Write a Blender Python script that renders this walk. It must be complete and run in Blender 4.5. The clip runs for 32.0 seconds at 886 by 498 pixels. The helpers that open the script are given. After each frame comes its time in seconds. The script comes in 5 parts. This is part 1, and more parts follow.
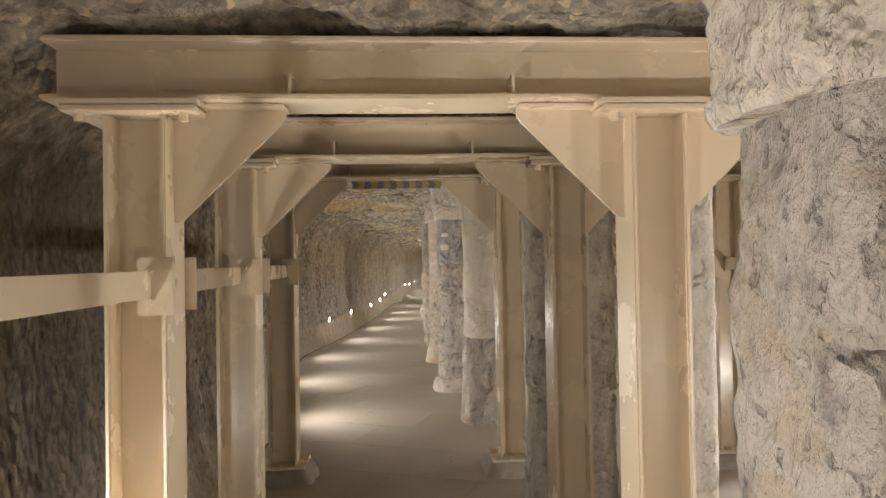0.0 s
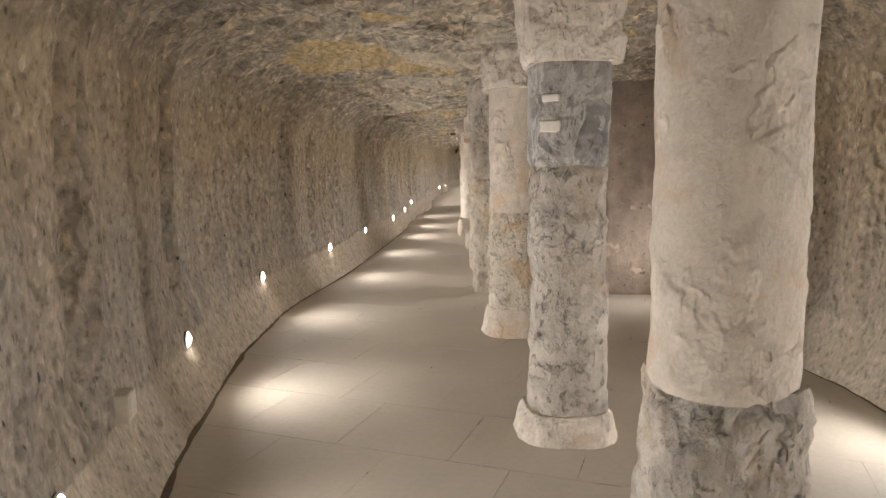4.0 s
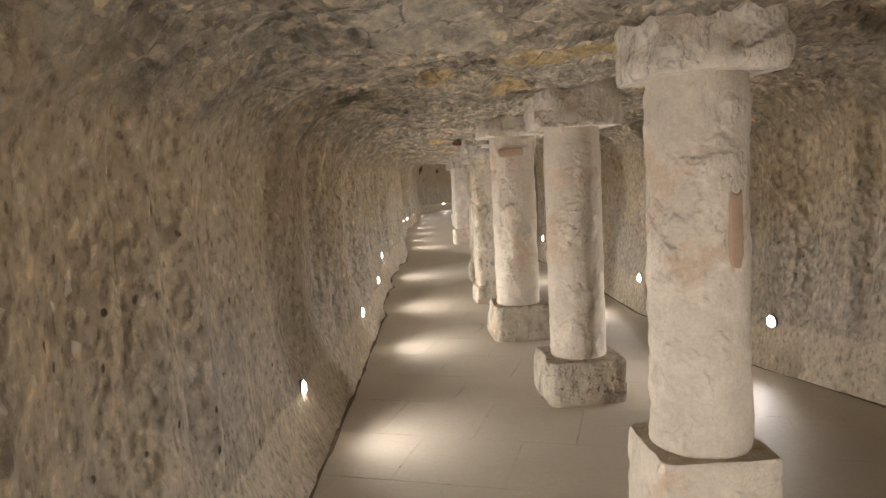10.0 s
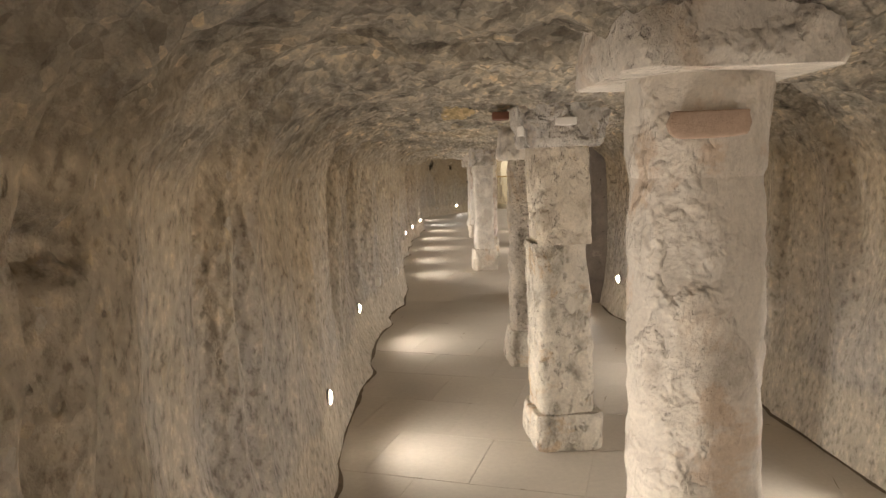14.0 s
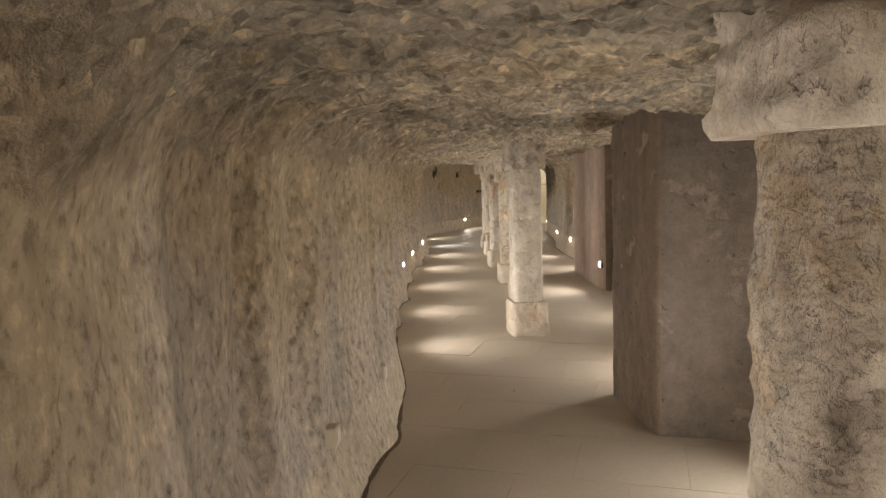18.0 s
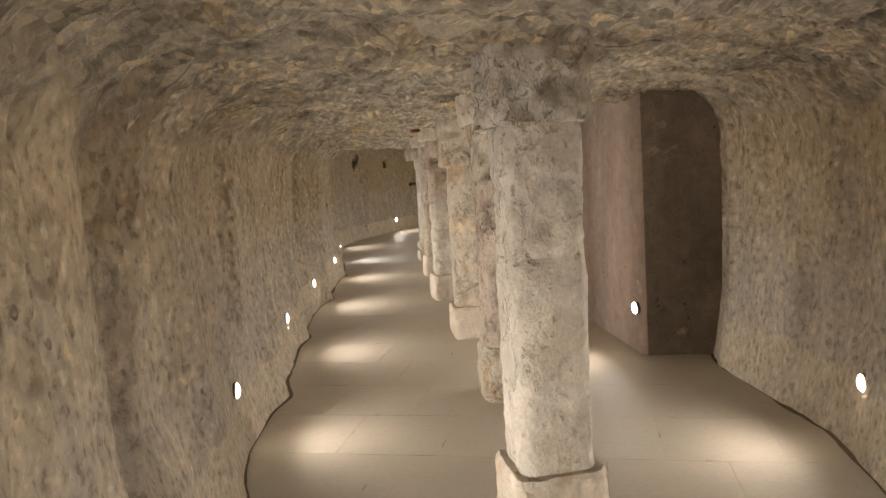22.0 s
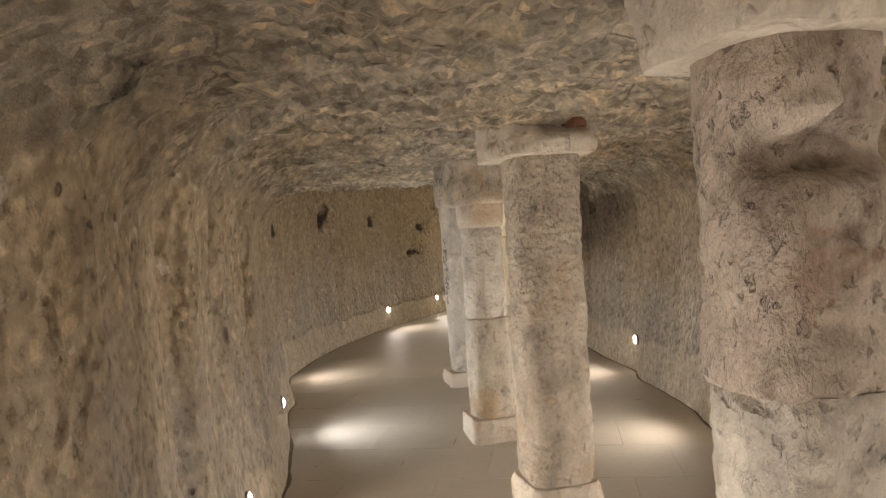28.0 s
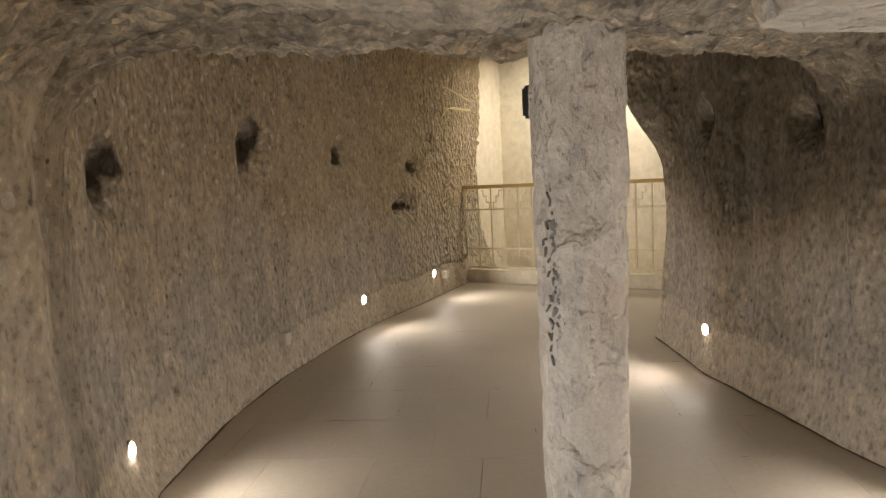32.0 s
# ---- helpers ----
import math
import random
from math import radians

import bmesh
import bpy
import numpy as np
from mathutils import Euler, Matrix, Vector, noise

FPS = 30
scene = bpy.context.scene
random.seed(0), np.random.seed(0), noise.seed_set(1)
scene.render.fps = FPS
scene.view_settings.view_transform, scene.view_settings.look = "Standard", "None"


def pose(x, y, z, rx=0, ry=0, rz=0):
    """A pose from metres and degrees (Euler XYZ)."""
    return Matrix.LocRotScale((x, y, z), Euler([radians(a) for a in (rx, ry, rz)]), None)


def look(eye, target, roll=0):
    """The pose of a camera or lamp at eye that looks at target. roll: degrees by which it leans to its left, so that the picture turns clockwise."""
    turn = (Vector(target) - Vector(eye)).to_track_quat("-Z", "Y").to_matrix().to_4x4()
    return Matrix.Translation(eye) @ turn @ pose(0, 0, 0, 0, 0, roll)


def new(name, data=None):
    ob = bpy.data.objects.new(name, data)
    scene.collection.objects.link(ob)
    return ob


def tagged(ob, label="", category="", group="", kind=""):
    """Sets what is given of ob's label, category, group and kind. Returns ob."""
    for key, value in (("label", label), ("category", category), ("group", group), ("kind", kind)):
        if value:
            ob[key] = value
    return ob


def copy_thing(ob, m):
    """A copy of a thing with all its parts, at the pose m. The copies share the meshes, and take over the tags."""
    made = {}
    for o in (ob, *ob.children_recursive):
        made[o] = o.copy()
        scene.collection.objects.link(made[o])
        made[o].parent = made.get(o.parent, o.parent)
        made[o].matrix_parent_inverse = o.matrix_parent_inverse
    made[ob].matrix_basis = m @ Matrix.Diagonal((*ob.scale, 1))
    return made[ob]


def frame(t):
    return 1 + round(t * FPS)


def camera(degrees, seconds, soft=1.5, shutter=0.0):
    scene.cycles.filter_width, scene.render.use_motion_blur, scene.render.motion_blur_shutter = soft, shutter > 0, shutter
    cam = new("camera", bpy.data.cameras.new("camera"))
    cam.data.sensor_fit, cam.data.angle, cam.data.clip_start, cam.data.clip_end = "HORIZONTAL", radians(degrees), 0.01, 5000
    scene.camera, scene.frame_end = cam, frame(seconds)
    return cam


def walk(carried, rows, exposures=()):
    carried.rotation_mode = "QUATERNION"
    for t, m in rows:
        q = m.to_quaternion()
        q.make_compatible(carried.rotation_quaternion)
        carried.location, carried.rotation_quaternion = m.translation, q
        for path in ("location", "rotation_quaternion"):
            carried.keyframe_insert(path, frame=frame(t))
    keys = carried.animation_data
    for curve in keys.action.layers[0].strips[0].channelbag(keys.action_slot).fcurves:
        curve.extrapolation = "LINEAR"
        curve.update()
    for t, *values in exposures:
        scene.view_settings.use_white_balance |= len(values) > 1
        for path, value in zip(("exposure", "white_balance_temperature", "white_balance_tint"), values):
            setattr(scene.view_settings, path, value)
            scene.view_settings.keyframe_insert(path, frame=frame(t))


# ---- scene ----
cam = camera(66.2, 32.0)
PATH = [
    (0, (-0.632, 0.927, 1.413), (-0.502, 2.923, 1.444), -1.0),
    (0.5, (-0.662, 1.457, 1.409), (-0.53, 3.452, 1.368), -1.4),
    (1, (-0.623, 1.984, 1.4), (-0.559, 3.98, 1.28), 0.2),
    (1.5, (-0.678, 2.457, 1.38), (-0.641, 4.451, 1.234), 0.1),
    (2, (-0.698, 2.952, 1.391), (-0.638, 4.945, 1.236), -0.6),
    (2.5, (-0.68, 3.458, 1.407), (-0.616, 5.451, 1.255), -0.4),
    (4.5, (-0.736, 5.538, 1.397), (-0.709, 7.518, 1.116), -1.4),
    (5, (-0.772, 6.085, 1.465), (-0.812, 8.073, 1.25), -1.4),
    (5.5, (-0.898, 6.609, 1.516), (-0.787, 8.602, 1.392), -4.1),
    (6, (-0.931, 7.133, 1.542), (-0.861, 9.129, 1.446), -4.2),
    (6.5, (-1.026, 7.648, 1.551), (-0.947, 9.644, 1.448), -4.9),
    (7, (-1.061, 8.158, 1.557), (-0.948, 10.148, 1.396), -4.9),
    (7.5, (-1.066, 8.699, 1.591), (-0.992, 10.687, 1.393), -3.0),
    (8, (-1.138, 9.204, 1.585), (-1.06, 11.19, 1.358), -2.6),
    (8.5, (-1.127, 9.739, 1.558), (-1.037, 11.726, 1.348), -1.9),
    (9, (-1.183, 10.269, 1.539), (-1.07, 12.255, 1.334), -1.9),
    (9.5, (-1.202, 10.782, 1.521), (-1.037, 12.763, 1.304), -2.8),
    (10, (-1.168, 11.313, 1.551), (-0.973, 13.292, 1.338), -3.1),
    (10.5, (-1.188, 11.843, 1.562), (-0.916, 13.818, 1.4), -3.9),
    (11, (-1.064, 12.433, 1.562), (-0.787, 14.412, 1.485), -3.5),
    (11.5, (-1.041, 12.974, 1.581), (-0.768, 14.954, 1.513), -3.7),
    (12, (-0.985, 13.518, 1.585), (-0.737, 15.5, 1.474), -3.2),
    (12.5, (-0.925, 14.047, 1.607), (-0.761, 16.034, 1.451), -1.7),
    (13, (-0.913, 14.554, 1.618), (-0.729, 16.537, 1.426), -2.2),
    (13.5, (-0.822, 15.055, 1.624), (-0.668, 17.038, 1.414), -1.6),
    (15.5, (-0.794, 17.185, 1.595), (-0.57, 19.157, 1.345), -3.1),
    (16, (-0.714, 17.695, 1.601), (-0.541, 19.673, 1.36), -2.2),
    (16.5, (-0.696, 18.199, 1.591), (-0.557, 20.181, 1.361), -2.5),
    (17, (-0.645, 18.745, 1.592), (-0.523, 20.728, 1.366), -2.2),
    (17.5, (-0.61, 19.248, 1.606), (-0.497, 21.234, 1.394), -1.5),
    (18, (-0.637, 19.726, 1.624), (-0.472, 21.709, 1.423), -2.1),
    (18.5, (-0.608, 20.261, 1.597), (-0.43, 22.242, 1.393), -0.8),
    (19, (-0.611, 20.791, 1.621), (-0.356, 22.764, 1.418), -2.9),
    (19.5, (-0.496, 21.305, 1.606), (-0.173, 23.269, 1.41), -3.9),
    (20, (-0.41, 21.847, 1.604), (-0.036, 23.803, 1.418), -3.8),
    (20.5, (-0.313, 22.399, 1.612), (0.115, 24.344, 1.427), -3.8),
    (21, (-0.186, 22.935, 1.601), (0.209, 24.885, 1.406), -2.9),
    (21.5, (-0.146, 23.519, 1.59), (0.257, 25.465, 1.37), -3.8),
    (22, (-0.046, 24.094, 1.558), (0.306, 26.049, 1.325), -3.9),
    (22.5, (-0.046, 24.7, 1.551), (0.238, 26.669, 1.341), -4.0),
    (23, (0.003, 25.248, 1.552), (0.251, 27.226, 1.397), -4.1),
    (23.5, (0.031, 25.843, 1.573), (0.204, 27.83, 1.421), -3.1),
    (24, (0.011, 26.431, 1.589), (0.25, 28.41, 1.425), -4.4),
    (24.5, (0.056, 27.011, 1.602), (0.324, 28.987, 1.443), -4.0),
    (25, (0.034, 27.604, 1.618), (0.396, 29.567, 1.498), -5.7),
    (25.5, (0.085, 28.166, 1.603), (0.495, 30.12, 1.487), -6.1),
    (27.5, (0.327, 30.43, 1.599), (0.845, 32.361, 1.542), -5.1),
    (28, (0.398, 30.917, 1.571), (0.849, 32.865, 1.515), -3.9),
    (28.5, (0.384, 31.477, 1.547), (0.8, 33.432, 1.468), -3.6),
    (29, (0.447, 32.049, 1.543), (0.881, 33.997, 1.423), -3.1),
    (29.5, (0.493, 32.595, 1.543), (0.929, 34.54, 1.381), -1.9),
    (30, (0.573, 33.125, 1.568), (1.066, 35.05, 1.342), -2.7),
    (30.5, (0.677, 33.733, 1.552), (1.186, 35.652, 1.318), -1.6),
    (31, (0.758, 34.184, 1.595), (1.3, 36.095, 1.356), -2.2),
    (31.5, (0.85, 34.721, 1.566), (1.407, 36.628, 1.341), -2.3),
    (32, (0.875, 35.267, 1.56), (1.428, 37.176, 1.34), -2.8),
]
walk(cam, [(t, look(eye, target, roll)) for t, eye, target, roll in PATH], exposures=[(0.0, -0.12, 6350, 10), (1.0, 0.1, 6300, 10), (2.0, 0.35, 6250, 10), (3.5, 0.2, 6150, 10), (6.0, 0.0, 6200, 10), (10.0, 0.0, 6350, 10),
                                                                                (14.0, -0.03, 6550, 10), (17.5, -0.05, 6650, 10), (20.0, -0.15, 6750, 10), (22.5, -0.03, 6800, 10), (24.0, -0.22, 6900, 10), (25.5, -0.1, 6850, 11), (28.0, 0.0, 6800, 11), (32.0, -0.05, 6650, 11)])

# ---- world and large lights ----
world = bpy.data.worlds.new("underground")
scene.world = world
world.use_nodes = True
world.node_tree.nodes["Background"].inputs["Color"].default_value = (0.9, 0.8, 0.65, 1)
world.node_tree.nodes["Background"].inputs["Strength"].default_value = 0.02
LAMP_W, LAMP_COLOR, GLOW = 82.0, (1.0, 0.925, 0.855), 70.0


# ---- materials ----
def nodes_of(name):
    m = bpy.data.materials.new(name)
    m.use_nodes = True
    t = m.node_tree
    return m, t, t.nodes["Principled BSDF"]


def node(t, kind, **inputs):
    n = t.nodes.new(kind)
    for key, value in inputs.items():
        n.inputs[key.replace("_", " ")].default_value = value
    return n


def ramp(t, fac, stops):
    r = t.nodes.new("ShaderNodeValToRGB")
    while len(r.color_ramp.elements) < len(stops):
        r.color_ramp.elements.new(0.5)
    for e, (p, c) in zip(r.color_ramp.elements, stops):
        e.position, e.color = p, (*c, 1)
    t.links.new(fac, r.inputs["Fac"])
    return r.outputs["Color"]


def mix(t, fac, a, b, how="MIX"):
    n = t.nodes.new("ShaderNodeMix")
    n.data_type, n.blend_type = "RGBA", how
    for sock, value in ((n.inputs[0], fac), (n.inputs[6], a), (n.inputs[7], b)):
        if isinstance(value, (int, float)):
            sock.default_value = value
        elif isinstance(value, tuple):
            sock.default_value = (*value, 1)
        else:
            t.links.new(value, sock)
    return n.outputs[2]


def coords(t, scale=(1, 1, 1), offset=(0, 0, 0), obj=False):
    c = t.nodes.new("ShaderNodeTexCoord" if obj else "ShaderNodeNewGeometry")
    m = t.nodes.new("ShaderNodeMapping")
    m.inputs["Scale"].default_value, m.inputs["Location"].default_value = scale, offset
    t.links.new(c.outputs["Object" if obj else "Position"], m.inputs["Vector"])
    return m.outputs["Vector"]


def noise_tex(t, vec, scale, detail=6, rough=0.6, distort=0.0):
    n = node(t, "ShaderNodeTexNoise", Scale=scale, Detail=detail, Roughness=rough, Distortion=distort)
    t.links.new(vec, n.inputs["Vector"])
    return n.outputs["Fac"]


def bump(t, bsdf, pairs):
    last = None
    for height, strength, dist in pairs:
        b = node(t, "ShaderNodeBump", Strength=strength, Distance=dist)
        t.links.new(height, b.inputs["Height"])
        if last:
            t.links.new(last, b.inputs["Normal"])
        last = b.outputs["Normal"]
    t.links.new(last, bsdf.inputs["Normal"])


def math_node(t, op, a, b_):
    n = t.nodes.new("ShaderNodeMath")
    n.operation = op
    for sock, value in ((n.inputs[0], a), (n.inputs[1], b_)):
        if isinstance(value, (int, float)):
            sock.default_value = value
        else:
            t.links.new(value, sock)
    return n.outputs[0]


def cells(t, vec, scale, feature="F1", rand=1.0):
    n = node(t, "ShaderNodeTexVoronoi", Scale=scale, Randomness=rand)
    n.feature = feature
    t.links.new(vec, n.inputs["Vector"])
    return n.outputs["Distance"]


def warped(t, vec, scale, amount, detail=1.0):
    """Coordinates pushed about by noise, so that cells lose their straight sides."""
    n = node(t, "ShaderNodeTexNoise", Scale=scale, Detail=detail, Roughness=0.5)
    t.links.new(vec, n.inputs["Vector"])
    m = t.nodes.new("ShaderNodeVectorMath")
    m.operation = "MULTIPLY_ADD"
    t.links.new(n.outputs["Color"], m.inputs[0])
    m.inputs[1].default_value = (amount,) * 3
    t.links.new(vec, m.inputs[2])
    return m.outputs[0]


def grey(a, b_):
    return [(a[0], (a[1],) * 3), (b_[0], (b_[1],) * 3)]


def flakes(t, vec, scale, rand=1.0):
    """Broken plates: a random value for each, and the distance to its rim."""
    n = node(t, "ShaderNodeTexVoronoi", Scale=scale, Randomness=rand)
    t.links.new(vec, n.inputs["Vector"])
    sep = t.nodes.new("ShaderNodeSeparateColor")
    t.links.new(n.outputs["Color"], sep.inputs["Color"])
    return sep.outputs["Red"], n.outputs["Distance"]


def pecks(t, vec, scale, soft=0.5):
    """Rounded dimples left by a pick."""
    n = node(t, "ShaderNodeTexVoronoi", Scale=scale)
    n.feature = "SMOOTH_F1"
    n.inputs["Smoothness"].default_value = soft
    t.links.new(vec, n.inputs["Vector"])
    return n.outputs["Distance"]


def height_of(t):
    """Height over the floor."""
    g = t.nodes.new("ShaderNodeNewGeometry")
    x = t.nodes.new("ShaderNodeSeparateXYZ")
    t.links.new(g.outputs["Position"], x.inputs[0])
    return x.outputs["Z"]


def scabs(t, vec, table):
    """Ragged oval patches on the roof: middle x, y and half sizes."""
    near = 9.0
    for x, y, rx, ry in table:
        sub, mul, ln = (t.nodes.new("ShaderNodeVectorMath") for _ in range(3))
        sub.operation, mul.operation, ln.operation = "SUBTRACT", "MULTIPLY", "LENGTH"
        sub.inputs[1].default_value = (x, y, 0)
        mul.inputs[1].default_value = (1 / rx, 1 / ry, 0)
        t.links.new(vec, sub.inputs[0])
        t.links.new(sub.outputs[0], mul.inputs[0])
        t.links.new(mul.outputs[0], ln.inputs[0])
        near = math_node(t, "MINIMUM", ln.outputs["Value"], near)
    return ramp(t, near, grey((0.9, 1.0), (1.0, 0.0)))


GOLD_SCABS = [(-1.4, 10.7, 0.45, 0.7), (-0.75, 11.2, 0.35, 0.3), (-0.9, 9.2, 0.18, 0.25), (-0.27, 14.5, 0.38, 0.3), (-0.21, 12.86, 0.17, 0.15), (-0.31, 20.0, 0.12, 0.25),
              (-0.09, 24.4, 0.17, 0.17), (0.98, 28.9, 0.12, 0.2), (0.51, 32.1, 0.1, 0.18), (1.3, 9.6, 0.5, 0.4), (0.6, 10.1, 0.25, 0.3),
              (-0.67, 12.74, 0.14, 0.12), (0.56, 15.53, 0.18, 0.12), (-0.81, 15.09, 0.14, 0.1), (-0.36, 15.2, 0.12, 0.1), (-0.3, 20.2, 0.16, 0.14), (0.5, 31.76, 0.12, 0.1), (0.56, 11.05, 0.3, 0.2), (-1.0, 2.3, 0.9, 0.35), (0.2, 2.4, 0.7, 0.3)]
PALE_SCABS = [(0.68, 35.6, 0.13, 0.3), (1.1, 37.4, 0.22, 0.1), (1.38, 37.3, 0.5, 0.3), (1.39, 32.7, 0.16, 0.05), (-0.9, 13.9, 0.3, 0.25), (-0.6, 11.9, 0.35, 0.3), (-0.2, 9.9, 0.3, 0.3),
              (-0.65, 21.46, 0.2, 0.1), (0.03, 21.64, 0.2, 0.1), (3.07, 36.54, 0.16, 0.09), (0.45, 26.24, 0.2, 0.1), (-0.26, 26.51, 0.25, 0.15), (-0.4, 11.0, 0.6, 0.35), (0.1, 11.6, 0.4, 0.3), (-0.9, 12.2, 0.35, 0.2)]


def total(t, pairs):
    """Sum of heights, each times its depth in metres."""
    out = 0.0
    for h, k in pairs:
        out = math_node(t, "ADD", math_node(t, "MULTIPLY", h, k), out)
    return out


DARK_HOLLOWS = [(0.97, 40.72, 1.86, 0.2), (1.86, 42.05, 1.82, 0.13), (2.74, 43.12, 1.2, 0.1), (0.28, 38.92, 1.66, 0.18), (2.95, 43.35, 1.66, 0.1),
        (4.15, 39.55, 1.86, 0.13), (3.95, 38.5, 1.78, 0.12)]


def dark_hollows(t):
    """Rock coloured darker in and over the hollows: place and height of each."""
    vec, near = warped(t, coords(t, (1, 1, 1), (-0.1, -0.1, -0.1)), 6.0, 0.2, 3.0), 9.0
    for x, y, z, r in DARK_HOLLOWS:
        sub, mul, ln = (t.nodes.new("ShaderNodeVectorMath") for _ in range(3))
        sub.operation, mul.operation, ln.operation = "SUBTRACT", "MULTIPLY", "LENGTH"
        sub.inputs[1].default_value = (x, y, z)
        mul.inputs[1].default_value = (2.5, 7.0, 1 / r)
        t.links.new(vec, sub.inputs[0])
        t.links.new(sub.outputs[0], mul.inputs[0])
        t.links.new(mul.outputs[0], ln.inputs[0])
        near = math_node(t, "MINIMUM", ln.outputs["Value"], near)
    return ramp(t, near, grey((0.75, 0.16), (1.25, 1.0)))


DARK_AREAS = [(4.1, 38.9, 1.9, 1.5, 2.2, 1.0), (-1.9, 2.2, 1.4, 0.9, 3.2, 1.6)]


def dark_areas(t):
    """Broad patches of darker rock colour: middle and half sizes."""
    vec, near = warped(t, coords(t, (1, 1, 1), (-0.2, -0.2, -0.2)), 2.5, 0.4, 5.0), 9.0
    for x, y, z, rx, ry, rz in DARK_AREAS:
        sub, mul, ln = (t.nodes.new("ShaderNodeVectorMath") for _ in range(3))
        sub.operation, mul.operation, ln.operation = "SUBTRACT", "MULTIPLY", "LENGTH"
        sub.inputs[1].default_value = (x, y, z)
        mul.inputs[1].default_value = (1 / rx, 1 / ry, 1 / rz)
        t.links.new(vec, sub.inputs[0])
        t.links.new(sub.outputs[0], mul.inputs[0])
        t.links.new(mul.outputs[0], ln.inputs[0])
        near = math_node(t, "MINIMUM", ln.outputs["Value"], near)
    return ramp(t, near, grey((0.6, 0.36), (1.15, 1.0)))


def worked(t):
    """How roughly the wall is worked along the gallery: the middle stretch is dressed smooth."""
    g, x = t.nodes.new("ShaderNodeNewGeometry"), t.nodes.new("ShaderNodeSeparateXYZ")
    t.links.new(g.outputs["Position"], x.inputs[0])
    return ramp(t, math_node(t, "MULTIPLY", x.outputs["Y"], 0.02), [(0.29, (1, 1, 1)), (0.345, (0.4, 0.4, 0.4)), (0.5, (0.45, 0.45, 0.45)), (0.58, (0.8, 0.8, 0.8)), (0.72, (0.7, 0.7, 0.7)), (0.78, (1, 1, 1))])


def wall_look(t):
    """Hewn wall: soft upright bands, slit-like pick marks and pale chips, browner overhead, with a smoother mortar strip along the foot."""
    flat, tall, slit = coords(t), coords(t, (1, 1, 0.8)), coords(t, (1, 1.05, 0.68))
    big = noise_tex(t, coords(t, (1, 1.25, 0.12)), 1.25, 6, 0.62, 0.2)
    mid = noise_tex(t, warped(t, tall, 3.0, 0.1), 7.0, 8, 0.62)
    fine, grit = noise_tex(t, slit, 30.0, 5, 0.62), noise_tex(t, flat, 110.0, 4, 0.7)
    wt = warped(t, warped(t, slit, 5.0, 0.06), 22.0, 0.014)
    plate, _ = flakes(t, wt, 22.0)
    chip, _ = flakes(t, wt, 36.0)
    dimple = pecks(t, wt, 19.0, 0.5)
    c = ramp(t, big, [(0.3, (0.35, 0.33, 0.31)), (0.41, (0.48, 0.435, 0.375)), (0.47, (0.4, 0.365, 0.325)), (0.54, (0.5, 0.445, 0.37)), (0.6, (0.41, 0.37, 0.315)), (0.74, (0.5, 0.425, 0.325))])
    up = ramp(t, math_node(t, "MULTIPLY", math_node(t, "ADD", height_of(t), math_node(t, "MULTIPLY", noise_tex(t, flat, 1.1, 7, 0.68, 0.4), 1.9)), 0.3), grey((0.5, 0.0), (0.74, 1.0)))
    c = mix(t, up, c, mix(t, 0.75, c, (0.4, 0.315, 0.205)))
    spread = math_node(t, "MULTIPLY", ramp(t, noise_tex(t, flat, 0.9, 5, 0.6), grey((0.4, 0.4), (0.56, 1.0))), worked(t))
    c = mix(t, 0.6, c, ramp(t, mid, [(0.3, (0.68, 0.66, 0.63)), (0.5, (0.98, 0.97, 0.95)), (0.7, (1.2, 1.18, 1.13))]), "MULTIPLY")
    c = mix(t, math_node(t, "MULTIPLY", spread, 0.3), c, mix(t, 1.0, c, ramp(t, plate, [(0.0, (0.62, 0.6, 0.57)), (0.5, (0.97, 0.96, 0.95)), (1.0, (1.25, 1.22, 1.16))]), "MULTIPLY"))
    # Pits and holes carry their shade in the colour as well as the relief.
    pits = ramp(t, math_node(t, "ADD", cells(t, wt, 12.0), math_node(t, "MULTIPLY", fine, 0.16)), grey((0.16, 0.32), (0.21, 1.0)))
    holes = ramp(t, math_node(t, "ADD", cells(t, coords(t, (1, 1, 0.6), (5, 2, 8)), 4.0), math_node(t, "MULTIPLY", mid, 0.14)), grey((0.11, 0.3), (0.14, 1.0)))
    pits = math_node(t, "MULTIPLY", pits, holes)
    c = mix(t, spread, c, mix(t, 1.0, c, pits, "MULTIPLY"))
    some = math_node(t, "MULTIPLY", ramp(t, chip, grey((0.91, 0.0), (0.915, 0.85))), math_node(t, "ADD", math_node(t, "MULTIPLY", up, 0.7), 0.3))
    c = mix(t, math_node(t, "MULTIPLY", spread, some), c, ramp(t, plate, [(0.2, (0.6, 0.55, 0.47)), (0.8, (0.58, 0.45, 0.27))]))
    foot = ramp(t, math_node(t, "ADD", height_of(t), math_node(t, "MULTIPLY", noise_tex(t, flat, 2.2, 6, 0.65), 0.3)), grey((0.5, 1.0), (0.55, 0.0)))
    c = mix(t, math_node(t, "MULTIPLY", foot, 0.8), c, ramp(t, mid, [(0.3, (0.43, 0.37, 0.29)), (0.6, (0.54, 0.475, 0.38))]))
    c = mix(t, 0.8, c, ramp(t, fine, [(0.34, (0.5, 0.48, 0.45)), (0.46, (0.97, 0.97, 0.96)), (0.56, (1.06, 1.05, 1.03)), (0.68, (1.45, 1.4, 1.3))]), "MULTIPLY")
    c = mix(t, 1.0, mix(t, 1.0, c, dark_hollows(t), "MULTIPLY"), dark_areas(t), "MULTIPLY")
